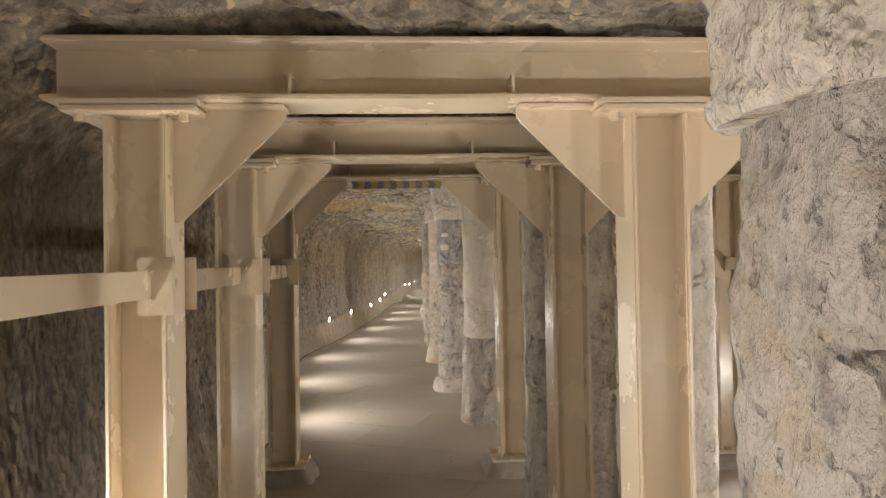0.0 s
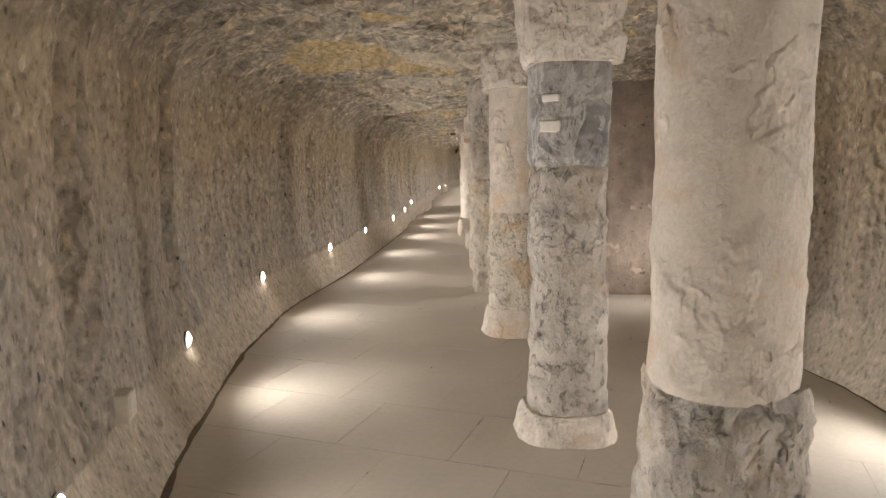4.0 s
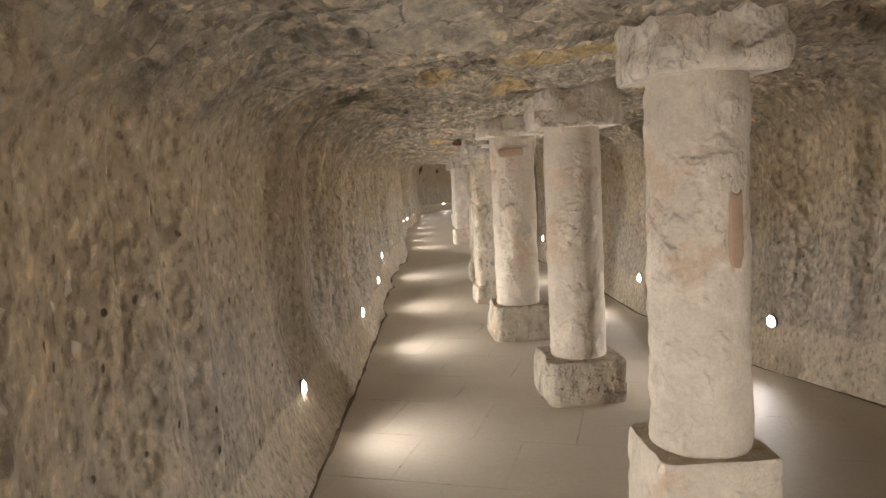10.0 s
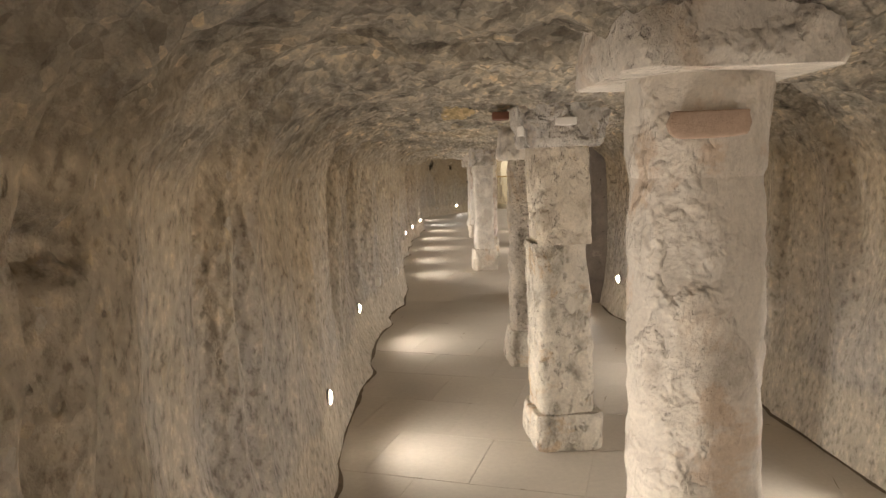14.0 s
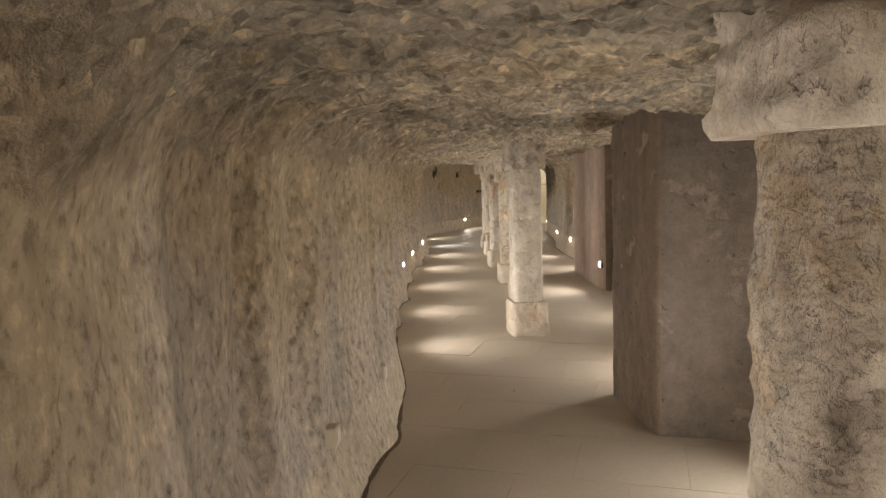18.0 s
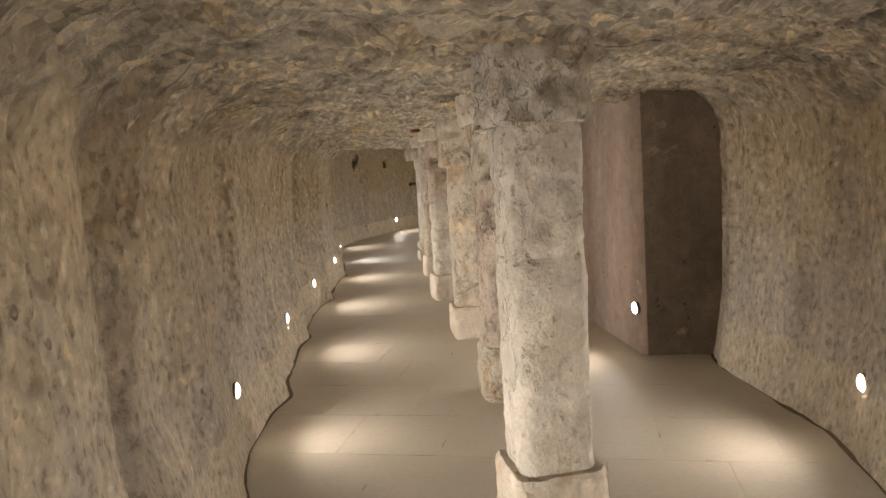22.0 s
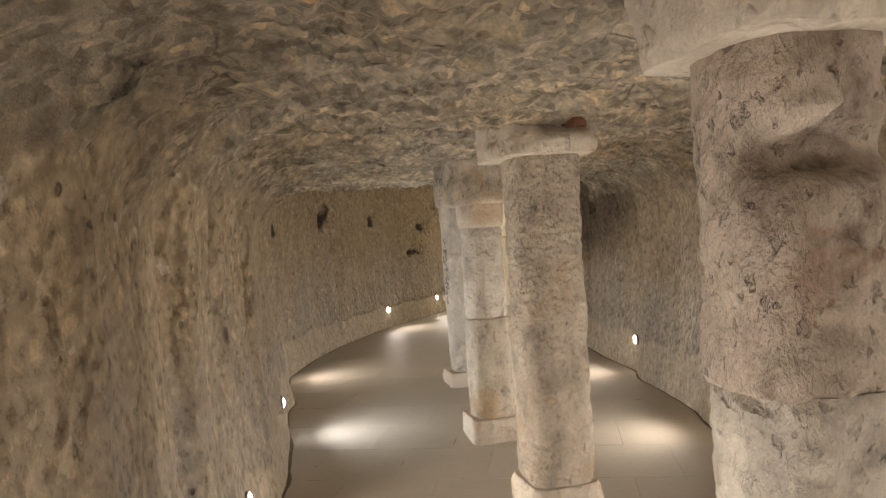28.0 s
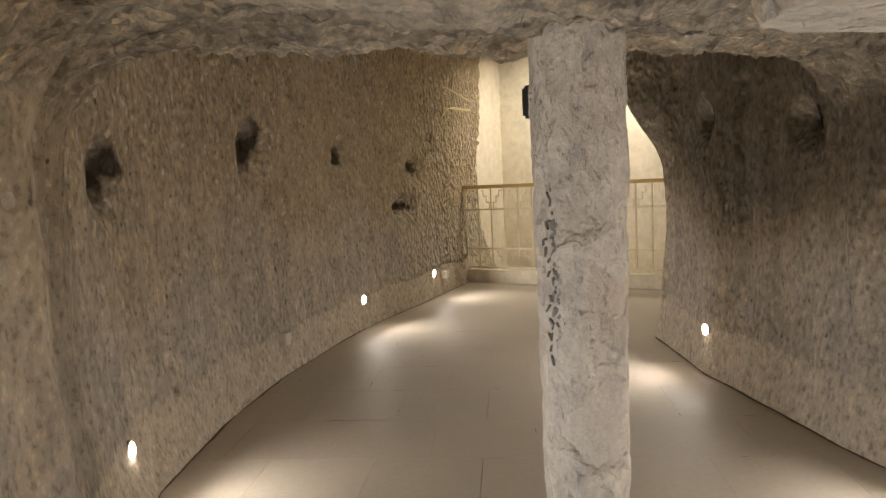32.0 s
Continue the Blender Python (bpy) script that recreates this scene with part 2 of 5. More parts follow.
    rugged = math_node(t, "MULTIPLY", math_node(t, "ADD", math_node(t, "MULTIPLY", spread, 0.8), 0.2), math_node(t, "SUBTRACT", 1.12, foot))
    body = math_node(t, "MULTIPLY", math_node(t, "ADD", math_node(t, "MULTIPLY", dimple, 0.075), math_node(t, "MULTIPLY", pits, 0.03)), rugged)
    return c, total(t, [(mid, 0.05), (body, 1.0), (plate, 0.004), (fine, 0.016), (grit, 0.003)])


def roof_look(t):
    """Flaking bedded roof: grey and brown plates with broken rims, dark soot, pale and ochre scabs."""
    flat, lay = coords(t), coords(t, (0.95, 0.9, 1.0))
    wl = warped(t, warped(t, lay, 2.6, 0.16), 14.0, 0.035, 2.0)
    big, mid = noise_tex(t, lay, 1.1, 5, 0.6, 0.6), noise_tex(t, lay, 6.0, 10, 0.74)
    fine, grit = noise_tex(t, lay, 22.0, 8, 0.72), noise_tex(t, flat, 90.0, 4, 0.7)
    plate, _ = flakes(t, wl, 6.5)
    small, _ = flakes(t, wl, 13.0)
    chip, _ = flakes(t, wl, 32.0)
    c = ramp(t, big, [(0.3, (0.53, 0.48, 0.415)), (0.5, (0.63, 0.555, 0.45)), (0.7, (0.6, 0.49, 0.35))])
    beds = noise_tex(t, warped(t, coords(t, (0.62, 1.2, 1.0), (7, 2, 1)), 3.0, 0.1, 3.0), 7.0, 9, 0.7)
    strata = ramp(t, beds, [(0.34, (0.18, 0.18, 0.18)), (0.36, (0.6, 0.6, 0.6)), (0.43, (0.66, 0.66, 0.66)), (0.442, (0.86, 0.86, 0.86)), (0.52, (0.84, 0.84, 0.84)), (0.532, (1.0, 1.0, 1.0))])
    ridge = ramp(t, beds, [(0.575, (0.0, 0.0, 0.0)), (0.585, (1.0, 1.0, 1.0))])
    c = mix(t, 0.85, c, strata, "MULTIPLY")
    c = mix(t, math_node(t, "MULTIPLY", ridge, 0.4), c, (0.66, 0.585, 0.47))
    c = mix(t, 0.9, c, ramp(t, mid, [(0.3, (0.4, 0.39, 0.38)), (0.4, (0.8, 0.78, 0.75)), (0.52, (1.08, 1.07, 1.03)), (0.54, (1.2, 1.18, 1.12)), (0.68, (1.45, 1.4, 1.3))]), "MULTIPLY")
    c = mix(t, 0.16, c, ramp(t, plate, [(0.0, (0.55, 0.53, 0.52)), (0.5, (0.95, 0.95, 0.93)), (1.0, (1.3, 1.28, 1.22))]), "MULTIPLY")
    c = mix(t, 0.42, c, ramp(t, small, [(0.0, (0.5, 0.48, 0.47)), (0.3, (0.88, 0.87, 0.86)), (0.75, (1.05, 1.05, 1.03)), (1.0, (1.2, 1.18, 1.13))]), "MULTIPLY")
    c = mix(t, 0.75, c, ramp(t, chip, [(0.0, (0.5, 0.48, 0.46)), (0.5, (0.95, 0.95, 0.95)), (0.9, (1.1, 1.1, 1.08)), (1.0, (1.55, 1.48, 1.35))]), "MULTIPLY")
    ragged = warped(t, warped(t, coords(t, (1, 1, 1), (-0.25, -0.25, 0)), 2.5, 0.4, 4.0), 9.0, 0.1, 4.0)
    place = ramp(t, noise_tex(t, coords(t, (0.4, 0.6, 1), (2, 3, 0)), 0.8, 3, 0.5), grey((0.5, 0.0), (0.6, 1.0)))
    specks = math_node(t, "MULTIPLY", place, ramp(t, small, grey((0.93, 0.0), (0.94, 0.35))))
    gaps = ramp(t, noise_tex(t, coords(t, (0.8, 1.3, 1), (3, 1, 0)), 4.5, 7, 0.66), grey((0.4, 0.0), (0.44, 1.0)))
    gold = math_node(t, "MAXIMUM", specks, math_node(t, "MULTIPLY", gaps, scabs(t, ragged, GOLD_SCABS)))
    c = mix(t, math_node(t, "MULTIPLY", gold, 0.88), c, mix(t, 1.0, ramp(t, fine, [(0.3, (0.54, 0.39, 0.17)), (0.55, (0.7, 0.53, 0.27)), (0.75, (0.82, 0.68, 0.42))]),
                                                       ramp(t, mid, [(0.3, (0.6, 0.55, 0.5)), (0.42, (0.97, 0.97, 0.97)), (0.7, (1.15, 1.15, 1.15))]), "MULTIPLY"))
    pale = math_node(t, "MAXIMUM", scabs(t, ragged, PALE_SCABS), ramp(t, noise_tex(t, warped(t, coords(t, (0.6, 1.2, 1), (1, 5, 3)), 4.0, 0.1), 2.8, 7, 0.66), grey((0.62, 0.0), (0.64, 1.0))))
    c = mix(t, pale, c, mix(t, 0.7, c, mix(t, 1.0, (0.72, 0.64, 0.51), ramp(t, mid, grey((0.3, 0.55), (0.5, 1.05))), "MULTIPLY")))
    soot = ramp(t, noise_tex(t, coords(t, (0.6, 1.2, 1), (1, 9, 4)), 2.6, 8, 0.7), [(0.34, (0.35, 0.35, 0.36)), (0.41, (1, 1, 1))])
    c = mix(t, 0.8, c, soot, "MULTIPLY")
    crack = ramp(t, cells(t, wl, 3.2, "DISTANCE_TO_EDGE"), grey((0.0, 0.25), (0.02, 1.0)))
    broken = ramp(t, noise_tex(t, flat, 3.5, 4, 0.6), grey((0.52, 0.0), (0.6, 0.8)))
    c = mix(t, broken, c, mix(t, 1.0, c, crack, "MULTIPLY"))
    c = mix(t, 0.7, c, ramp(t, fine, [(0.3, (0.5, 0.48, 0.46)), (0.5, (0.97, 0.97, 0.96)), (0.7, (1.4, 1.36, 1.27))]), "MULTIPLY")
    return c, total(t, [(strata, 0.06), (ridge, 0.015), (mid, 0.1), (plate, 0.016), (small, 0.018), (gold, 0.01), (chip, 0.014), (fine, 0.04), (grit, 0.004)])


def rock():
    """The gallery's rock: hewn walls that pass raggedly into the bedded roof."""
    m, t, b = nodes_of("gallery_rock")
    cw, hw = wall_look(t)
    cr, hr = roof_look(t)
    g, sep = t.nodes.new("ShaderNodeNewGeometry"), t.nodes.new("ShaderNodeSeparateXYZ")
    t.links.new(g.outputs["Normal"], sep.inputs[0])
    lean = math_node(t, "MULTIPLY", sep.outputs["Z"], -1.0)
    edge = math_node(t, "ADD", lean, math_node(t, "MULTIPLY", noise_tex(t, coords(t, (1, 1, 1), (6, 1, 2)), 4.0, 7, 0.7), 0.9))
    f = ramp(t, math_node(t, "MULTIPLY", edge, 0.5), grey((0.38, 0.0), (0.6, 1.0)))
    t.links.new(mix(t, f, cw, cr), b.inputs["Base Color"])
    b.inputs["Roughness"].default_value = 0.94
    b.inputs["Specular IOR Level"].default_value = 0.2
    h = math_node(t, "ADD", math_node(t, "MULTIPLY", hr, f), math_node(t, "MULTIPLY", hw, math_node(t, "SUBTRACT", 1.0, f)))
    bump(t, b, [(h, 1.0, 1.0)])
    return m


def stone(name, dark, light, warm, grime=0.5, relief=0.6, band=6.0, worn=0.5, size=20.0, veins=0.0):
    """Limestone of the pillars: smooth pale mortar giving way, with crisp rims, to pitted, stained, weathered stone (worn: its share)."""
    m, t, b = nodes_of(name)
    flat, tall = coords(t), coords(t, (1, 1, 0.7))
    wt = warped(t, warped(t, tall, 3.2, 0.05, 2.0), 15.0, 0.02, 2.0)
    mid, fine = noise_tex(t, wt, band, 8, 0.64), noise_tex(t, flat, 60.0, 6, 0.72)
    pit = noise_tex(t, tall, size * 1.3, 3, 0.55)
    patch = ramp(t, noise_tex(t, warped(t, flat, 9.0, 0.05, 3.0), 3.0, 4, 0.55), grey((0.6 - 0.3 * worn, 0.0), (0.7 - 0.3 * worn, 1.0)))
    tone = tuple(min(1, v * 1.06) for v in light)
    smoothed = mix(t, 0.5, tone, ramp(t, noise_tex(t, flat, 5.0, 7, 0.65, 0.4), [(0.35, tuple(v * 0.76 for v in light)), (0.65, tuple(min(1, v * 1.14) for v in light))]))
    half = tuple(0.5 * (p + q) for p, q in zip(dark, light))
    c = ramp(t, mid, [(0.31, dark), (0.39, half), (0.46, light), (0.6, tuple(min(1, v * 1.25) for v in light))])
    pale = ramp(t, noise_tex(t, warped(t, coords(t, (1, 1, 1), (3, 8, 5)), 8.0, 0.06, 3.0), 5.0, 6, 0.6), grey((0.5, 0.0), (0.59, 0.6)))
    c = mix(t, pale, c, tuple(min(1, v * 1.16) for v in light))
    hollow = ramp(t, pit, grey((0.32, 0.3), (0.4, 1.0)))
    c = mix(t, 0.65 * grime, c, hollow, "MULTIPLY")
    c = mix(t, patch, smoothed, c)
    stain = ramp(t, noise_tex(t, flat, 3.1, 7, 0.64, 0.5), grey((0.55, 0.0), (0.61, 1.0)))
    c = mix(t, stain, c, mix(t, 0.52, c, warm))
    dirt = ramp(t, noise_tex(t, coords(t, (1, 1, 0.8), (4, 4, 1)), 4.0, 8, 0.7), grey((0.3, 0.45), (0.42, 1.0)))
    c = mix(t, 0.5 * grime, c, dirt, "MULTIPLY")
    if veins:
        v = math_node(t, "ABSOLUTE", math_node(t, "SUBTRACT", noise_tex(t, wt, 6.0, 5, 0.62, 0.8), 0.5), 0.0)
        c = mix(t, math_node(t, "MULTIPLY", ramp(t, v, grey((0.015, 1.0), (0.06, 0.0))), veins), c, (0.5, 0.475, 0.44))
    c = mix(t, 0.4, c, ramp(t, fine, [(0.3, (0.66, 0.64, 0.62)), (0.7, (1.26, 1.24, 1.18))]), "MULTIPLY")
    t.links.new(c, b.inputs["Base Color"])
    b.inputs["Roughness"].default_value = 0.9
    b.inputs["Specular IOR Level"].default_value = 0.25
    share = math_node(t, "ADD", math_node(t, "MULTIPLY", patch, 0.85), 0.15)
    heights = [(mid, relief, 0.045), (math_node(t, "MULTIPLY", hollow, share), relief, 0.018), (patch, 0.4, 0.006), (math_node(t, "MULTIPLY", noise_tex(t, wt, 22.0, 6, 0.66), share), relief, 0.026), (fine, 0.5, 0.006)]
    if size < 18:
        gouge = pecks(t, warped(t, warped(t, coords(t, (1, 1, 1.5)), 4.0, 0.08), 16.0, 0.03), size * 1.5, 0.7)
        heights.insert(1, (math_node(t, "MULTIPLY", math_node(t, "MULTIPLY", gouge, mid), share), 0.8 * relief, 0.05))
    bump(t, b, heights)
    return m


def plaster(name, a, c2, relief=0.3, aged=0.0):
    m, t, b = nodes_of(name)
    flat = coords(t)
    big, mid, fine = noise_tex(t, coords(t, (1, 1, 0.5)), 1.6, 6, 0.62, 0.3), noise_tex(t, flat, 9.0, 8, 0.7), noise_tex(t, flat, 60.0, 5, 0.7)
    c = ramp(t, big, [(0.35, a), (0.65, c2)])
    c = mix(t, 0.5 + 0.3 * aged, c, ramp(t, mid, [(0.3, (0.68, 0.66, 0.66)), (0.7, (1.2, 1.18, 1.15))]), "MULTIPLY")
    c = mix(t, 0.25 + 0.2 * aged, c, ramp(t, fine, [(0.3, (0.7, 0.7, 0.7)), (0.7, (1.2, 1.2, 1.2))]), "MULTIPLY")
    heights = [(mid, relief, 0.02), (fine, relief, 0.004)]
    if aged:
        streak = ramp(t, noise_tex(t, coords(t, (1, 1, 0.16), (2, 5, 1)), 5.0, 6, 0.6), grey((0.36, 0.6), (0.52, 1.0)))
        c = mix(t, 0.35 * aged, c, streak, "MULTIPLY")
        scar = ramp(t, noise_tex(t, warped(t, flat, 5.0, 0.1, 3.0), 4.0, 7, 0.66), grey((0.6, 0.0), (0.66, 1.0)))
        c = mix(t, math_node(t, "MULTIPLY", scar, 0.55 * aged), c, tuple(min(1, v * 1.5) for v in c2))
        chip = ramp(t, noise_tex(t, coords(t, (1, 1, 1), (1, 2, 7)), 16.0, 4, 0.6), grey((0.28, 0.35), (0.35, 1.0)))
        c = mix(t, aged, c, chip, "MULTIPLY")
        heights += [(scar, 0.5, -0.008), (chip, 0.7, 0.015)]
    t.links.new(c, b.inputs["Base Color"])
    b.inputs["Roughness"].default_value = 0.9
    bump(t, b, heights)
    return m


def floor_stone():
    m, t, b = nodes_of("honed_floor_stone")
    flat = coords(t)
    info = t.nodes.new("ShaderNodeObjectInfo")
    c = ramp(t, info.outputs["Random"], [(0.0, (0.46, 0.41, 0.34)), (1.0, (0.475, 0.425, 0.352))])
    big, fine = noise_tex(t, flat, 1.3, 6, 0.6), noise_tex(t, flat, 30.0, 8, 0.7)
    c = mix(t, 0.6, c, ramp(t, big, [(0.3, (0.8, 0.79, 0.77)), (0.7, (1.1, 1.08, 1.05))]), "MULTIPLY")
    c = mix(t, 0.3, c, ramp(t, fine, [(0.3, (0.75, 0.74, 0.72)), (0.7, (1.15, 1.14, 1.12))]), "MULTIPLY")
    t.links.new(c, b.inputs["Base Color"])
    r = ramp(t, big, [(0.3, (0.5, 0.5, 0.5)), (0.7, (0.68, 0.68, 0.68))])
    t.links.new(r, b.inputs["Roughness"])
    bump(t, b, [(fine, 0.15, 0.002)])
    return m


def painted_steel():
    m, t, b = nodes_of("cream_painted_steel")
    flat = coords(t)
    big, fine = noise_tex(t, flat, 2.5, 6, 0.6), noise_tex(t, flat, 90.0, 4, 0.6)
    c = ramp(t, big, [(0.3, (0.6, 0.5, 0.36)), (0.7, (0.645, 0.545, 0.4))])
    scuff = ramp(t, noise_tex(t, flat, 26.0, 6, 0.75), [(0.7, (1, 1, 1)), (0.8, (0.62, 0.54, 0.44))])
    c = mix(t, 0.5, c, scuff, "MULTIPLY")
    t.links.new(c, b.inputs["Base Color"])
    t.links.new(ramp(t, big, [(0.3, (0.24, 0.24, 0.24)), (0.7, (0.3, 0.3, 0.3))]), b.inputs["Roughness"])
    bump(t, b, [(fine, 0.12, 0.001)])
    return m


def plain(name, color, rough=0.6, metal=0.0, vary=0.12, scale=12.0):
    m, t, b = nodes_of(name)
    n = noise_tex(t, coords(t), scale, 6, 0.65)
    lo, hi = tuple(v * (1 - vary) for v in color), tuple(min(1, v * (1 + vary)) for v in color)
    t.links.new(ramp(t, n, [(0.3, lo), (0.7, hi)]), b.inputs["Base Color"])
    b.inputs["Roughness"].default_value, b.inputs["Metallic"].default_value = rough, metal
    bump(t, b, [(n, 0.1, 0.003)])
    return m


def glow(name, color, strength):
    m, t, b = nodes_of(name)
    b.inputs["Base Color"].default_value = (0.9, 0.9, 0.9, 1)
    b.inputs["Emission Color"].default_value = (*color, 1)
    b.inputs["Emission Strength"].default_value = strength
    return m


M_ROCK, M_FLOOR, M_STEEL = rock(), floor_stone(), painted_steel()
M_PALE = stone("pale_limestone", (0.40, 0.345, 0.28), (0.56, 0.50, 0.42), (0.50, 0.35, 0.23), 0.35, 0.5, 6.0, 0.35)
M_ROUGH = stone("weathered_limestone", (0.28, 0.24, 0.19), (0.53, 0.475, 0.39), (0.50, 0.33, 0.17), 0.7, 1.0, 9.0, 0.9)
M_GREY = stone("grey_limestone", (0.24, 0.22, 0.2), (0.45, 0.41, 0.355), (0.42, 0.33, 0.23), 0.75, 0.95, 8.0, 0.85)
M_BROWN = stone("brown_weathered_stone", (0.24, 0.18, 0.145), (0.5, 0.43, 0.36), (0.32, 0.185, 0.12), 0.55, 1.0, 6.5, 1.1)
M_PECKED = stone("pecked_limestone", (0.34, 0.29, 0.235), (0.54, 0.475, 0.39), (0.52, 0.38, 0.24), 0.5, 1.0, 7.0, 1.3, 15.0)
M_GREYPALE = stone("grey_white_limestone", (0.42, 0.39, 0.35), (0.57, 0.525, 0.46), (0.48, 0.41, 0.33), 0.4, 0.7, 8.0, 0.7)
M_DARKSTONE = stone("dark_marbled_stone", (0.07, 0.072, 0.08), (0.3, 0.285, 0.265), (0.1, 0.1, 0.1), 0.7, 0.6, 7.0, 1.0, 20.0, 0.8)
M_MORTAR = stone("pale_mortar", (0.42, 0.365, 0.3), (0.585, 0.525, 0.445), (0.52, 0.4, 0.28), 0.4, 0.7, 8.0, 0.6)
M_BAND = stone("rosy_limestone", (0.44, 0.36, 0.29), (0.57, 0.475, 0.39), (0.54, 0.38, 0.27), 0.3, 0.5, 6.0, 0.4)
M_CHISEL = stone("chiselled_tan_limestone", (0.42, 0.35, 0.26), (0.57, 0.5, 0.4), (0.56, 0.43, 0.25), 0.35, 0.9, 4.0, 0.9)
M_GREYROUGH = stone("carved_grey_limestone", (0.3, 0.28, 0.25), (0.54, 0.5, 0.44), (0.46, 0.38, 0.3), 0.7, 1.0, 10.0, 1.0, 16.0)
M_PATCH = plain("white_plaster_patch", (0.66, 0.62, 0.55), 0.9)
M_RED = plaster("reddish_stone_inlay", (0.38, 0.26, 0.18), (0.46, 0.33, 0.24), 0.5)
M_OCHRE = stone("ochre_stained_stone", (0.44, 0.35, 0.23), (0.57, 0.48, 0.36), (0.58, 0.4, 0.18), 0.4, 0.7, 7.0, 0.7)
M_SOOT = plain("soot_stain", (0.2, 0.185, 0.165), 0.95, 0.0, 0.5, 40.0)
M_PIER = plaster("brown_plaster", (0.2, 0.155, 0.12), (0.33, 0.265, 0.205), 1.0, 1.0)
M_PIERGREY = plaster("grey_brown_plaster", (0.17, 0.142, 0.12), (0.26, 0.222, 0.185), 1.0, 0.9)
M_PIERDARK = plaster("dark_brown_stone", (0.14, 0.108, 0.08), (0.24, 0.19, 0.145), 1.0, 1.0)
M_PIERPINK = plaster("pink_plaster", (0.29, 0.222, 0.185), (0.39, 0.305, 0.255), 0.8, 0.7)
M_CREAM = plaster("cream_plaster", (0.72, 0.66, 0.53), (0.82, 0.76, 0.63), 0.15)
M_CONC = plaster("rough_concrete", (0.3, 0.26, 0.21), (0.42, 0.37, 0.3), 0.8)
M_GOLD = plain("golden_painted_rail", (0.6, 0.43, 0.18), 0.4)
M_DARK = plain("dark_metal", (0.02, 0.02, 0.022), 0.45)
M_JOINT = plain("joint_grout", (0.36, 0.315, 0.25), 0.95)
M_DIRT = plain("dark_brown_dirt", (0.15, 0.115, 0.08), 0.95, 0.0, 0.35, 30.0)
M_BLUE = plain("grey_blue_tape", (0.2, 0.2, 0.21), 0.5)
M_YELLOW = plain("amber_tape", (0.48, 0.34, 0.16), 0.5)
M_RING = plain("pale_lamp_ring", (0.6, 0.56, 0.5), 0.45)
M_BAR = plain("pale_gold_bar", (0.7, 0.62, 0.43), 0.45)
M_PIPE = plain("pale_yellow_pipe", (0.66, 0.58, 0.3), 0.5)
M_RUST = plain("rusty_wedge", (0.17, 0.07, 0.04), 0.85)
M_BOX = plain("ivory_plastic", (0.6, 0.55, 0.46), 0.5)
M_LENS = glow("lamp_lens", (1.0, 0.88, 0.72), GLOW)
M_COOL = glow("cool_lamp_lens", (0.9, 0.93, 1.0), GLOW)


# ---- mesh helpers ----
def thing(name, label, category, group="", kind="", at=(0, 0, 0)):
    ob = new(name)
    ob.location = at
    return tagged(ob, label, category, group, kind)


def smooth(mesh):
    mesh.polygons.foreach_set("use_smooth", [True] * len(mesh.polygons))


def part(name, bm, material, parent=None, label="", soft=False):
    mesh = bpy.data.meshes.new(name)
    bm.to_mesh(mesh)
    bm.free()
    mesh.materials.append(material)
    if soft:
        smooth(mesh)
    ob = new(name, mesh)
    if parent is not None:
        ob.parent = parent
    return tagged(ob, label)


def raw(name, verts, faces, material, parent=None, soft=True):
    mesh = bpy.data.meshes.new(name)
    mesh.from_pydata([tuple(v) for v in verts], [], [tuple(int(i) for i in f) for f in faces])
    mesh.materials.append(material)
    if soft:
        smooth(mesh)
    ob = new(name, mesh)
    if parent is not None:
        ob.parent = parent
    return ob


def box(bm, lo, hi, bevel=0.0, m=None):
    r = bmesh.ops.create_cube(bm, size=1)["verts"]
    size = [b - a for a, b in zip(lo, hi)]
    for v in r:
        v.co = Vector([a + (c + 0.5) * s for a, c, s in zip(lo, v.co, size)])
    if bevel:
        edges = list({e for v in r for e in v.link_edges})
        r = bmesh.ops.bevel(bm, geom=edges, offset=bevel, segments=2, affect="EDGES")["verts"]
    if m is not None:
        bmesh.ops.transform(bm, matrix=m, verts=r)
    return bm


def boxes(*specs, bevel=0.0):
    bm = bmesh.new()
    for lo, hi in specs:
        box(bm, lo, hi, bevel)
    return bm


def prism(points, axis, lo, hi, bevel=0.0):
    """A plate: points of its outline in the plane across axis, from lo to hi along it."""
    bm = bmesh.new()
    spot = {"x": lambda a, b, c: (c, a, b), "y": lambda a, b, c: (a, c, b), "z": lambda a, b, c: (a, b, c)}[axis]
    vs = [bm.verts.new(spot(a, b, lo)) for a, b in points]
    f = bm.faces.new(vs)
    r = bmesh.ops.extrude_face_region(bm, geom=[f])["geom"]
    for v in r:
        if isinstance(v, bmesh.types.BMVert):
            v.co += Vector(spot(0, 0, hi - lo))
    bmesh.ops.recalc_face_normals(bm, faces=bm.faces)
    if bevel:
        bmesh.ops.bevel(bm, geom=list(bm.edges), offset=bevel, segments=1, affect="EDGES")
    return bm


# Gradient noise on arrays
GRAD = np.random.RandomState(5).normal(size=(256, 3))
GRAD /= np.linalg.norm(GRAD, axis=1)[:, None]
PERM = np.random.RandomState(6).permutation(256)
PERM = np.r_[PERM, PERM, PERM]


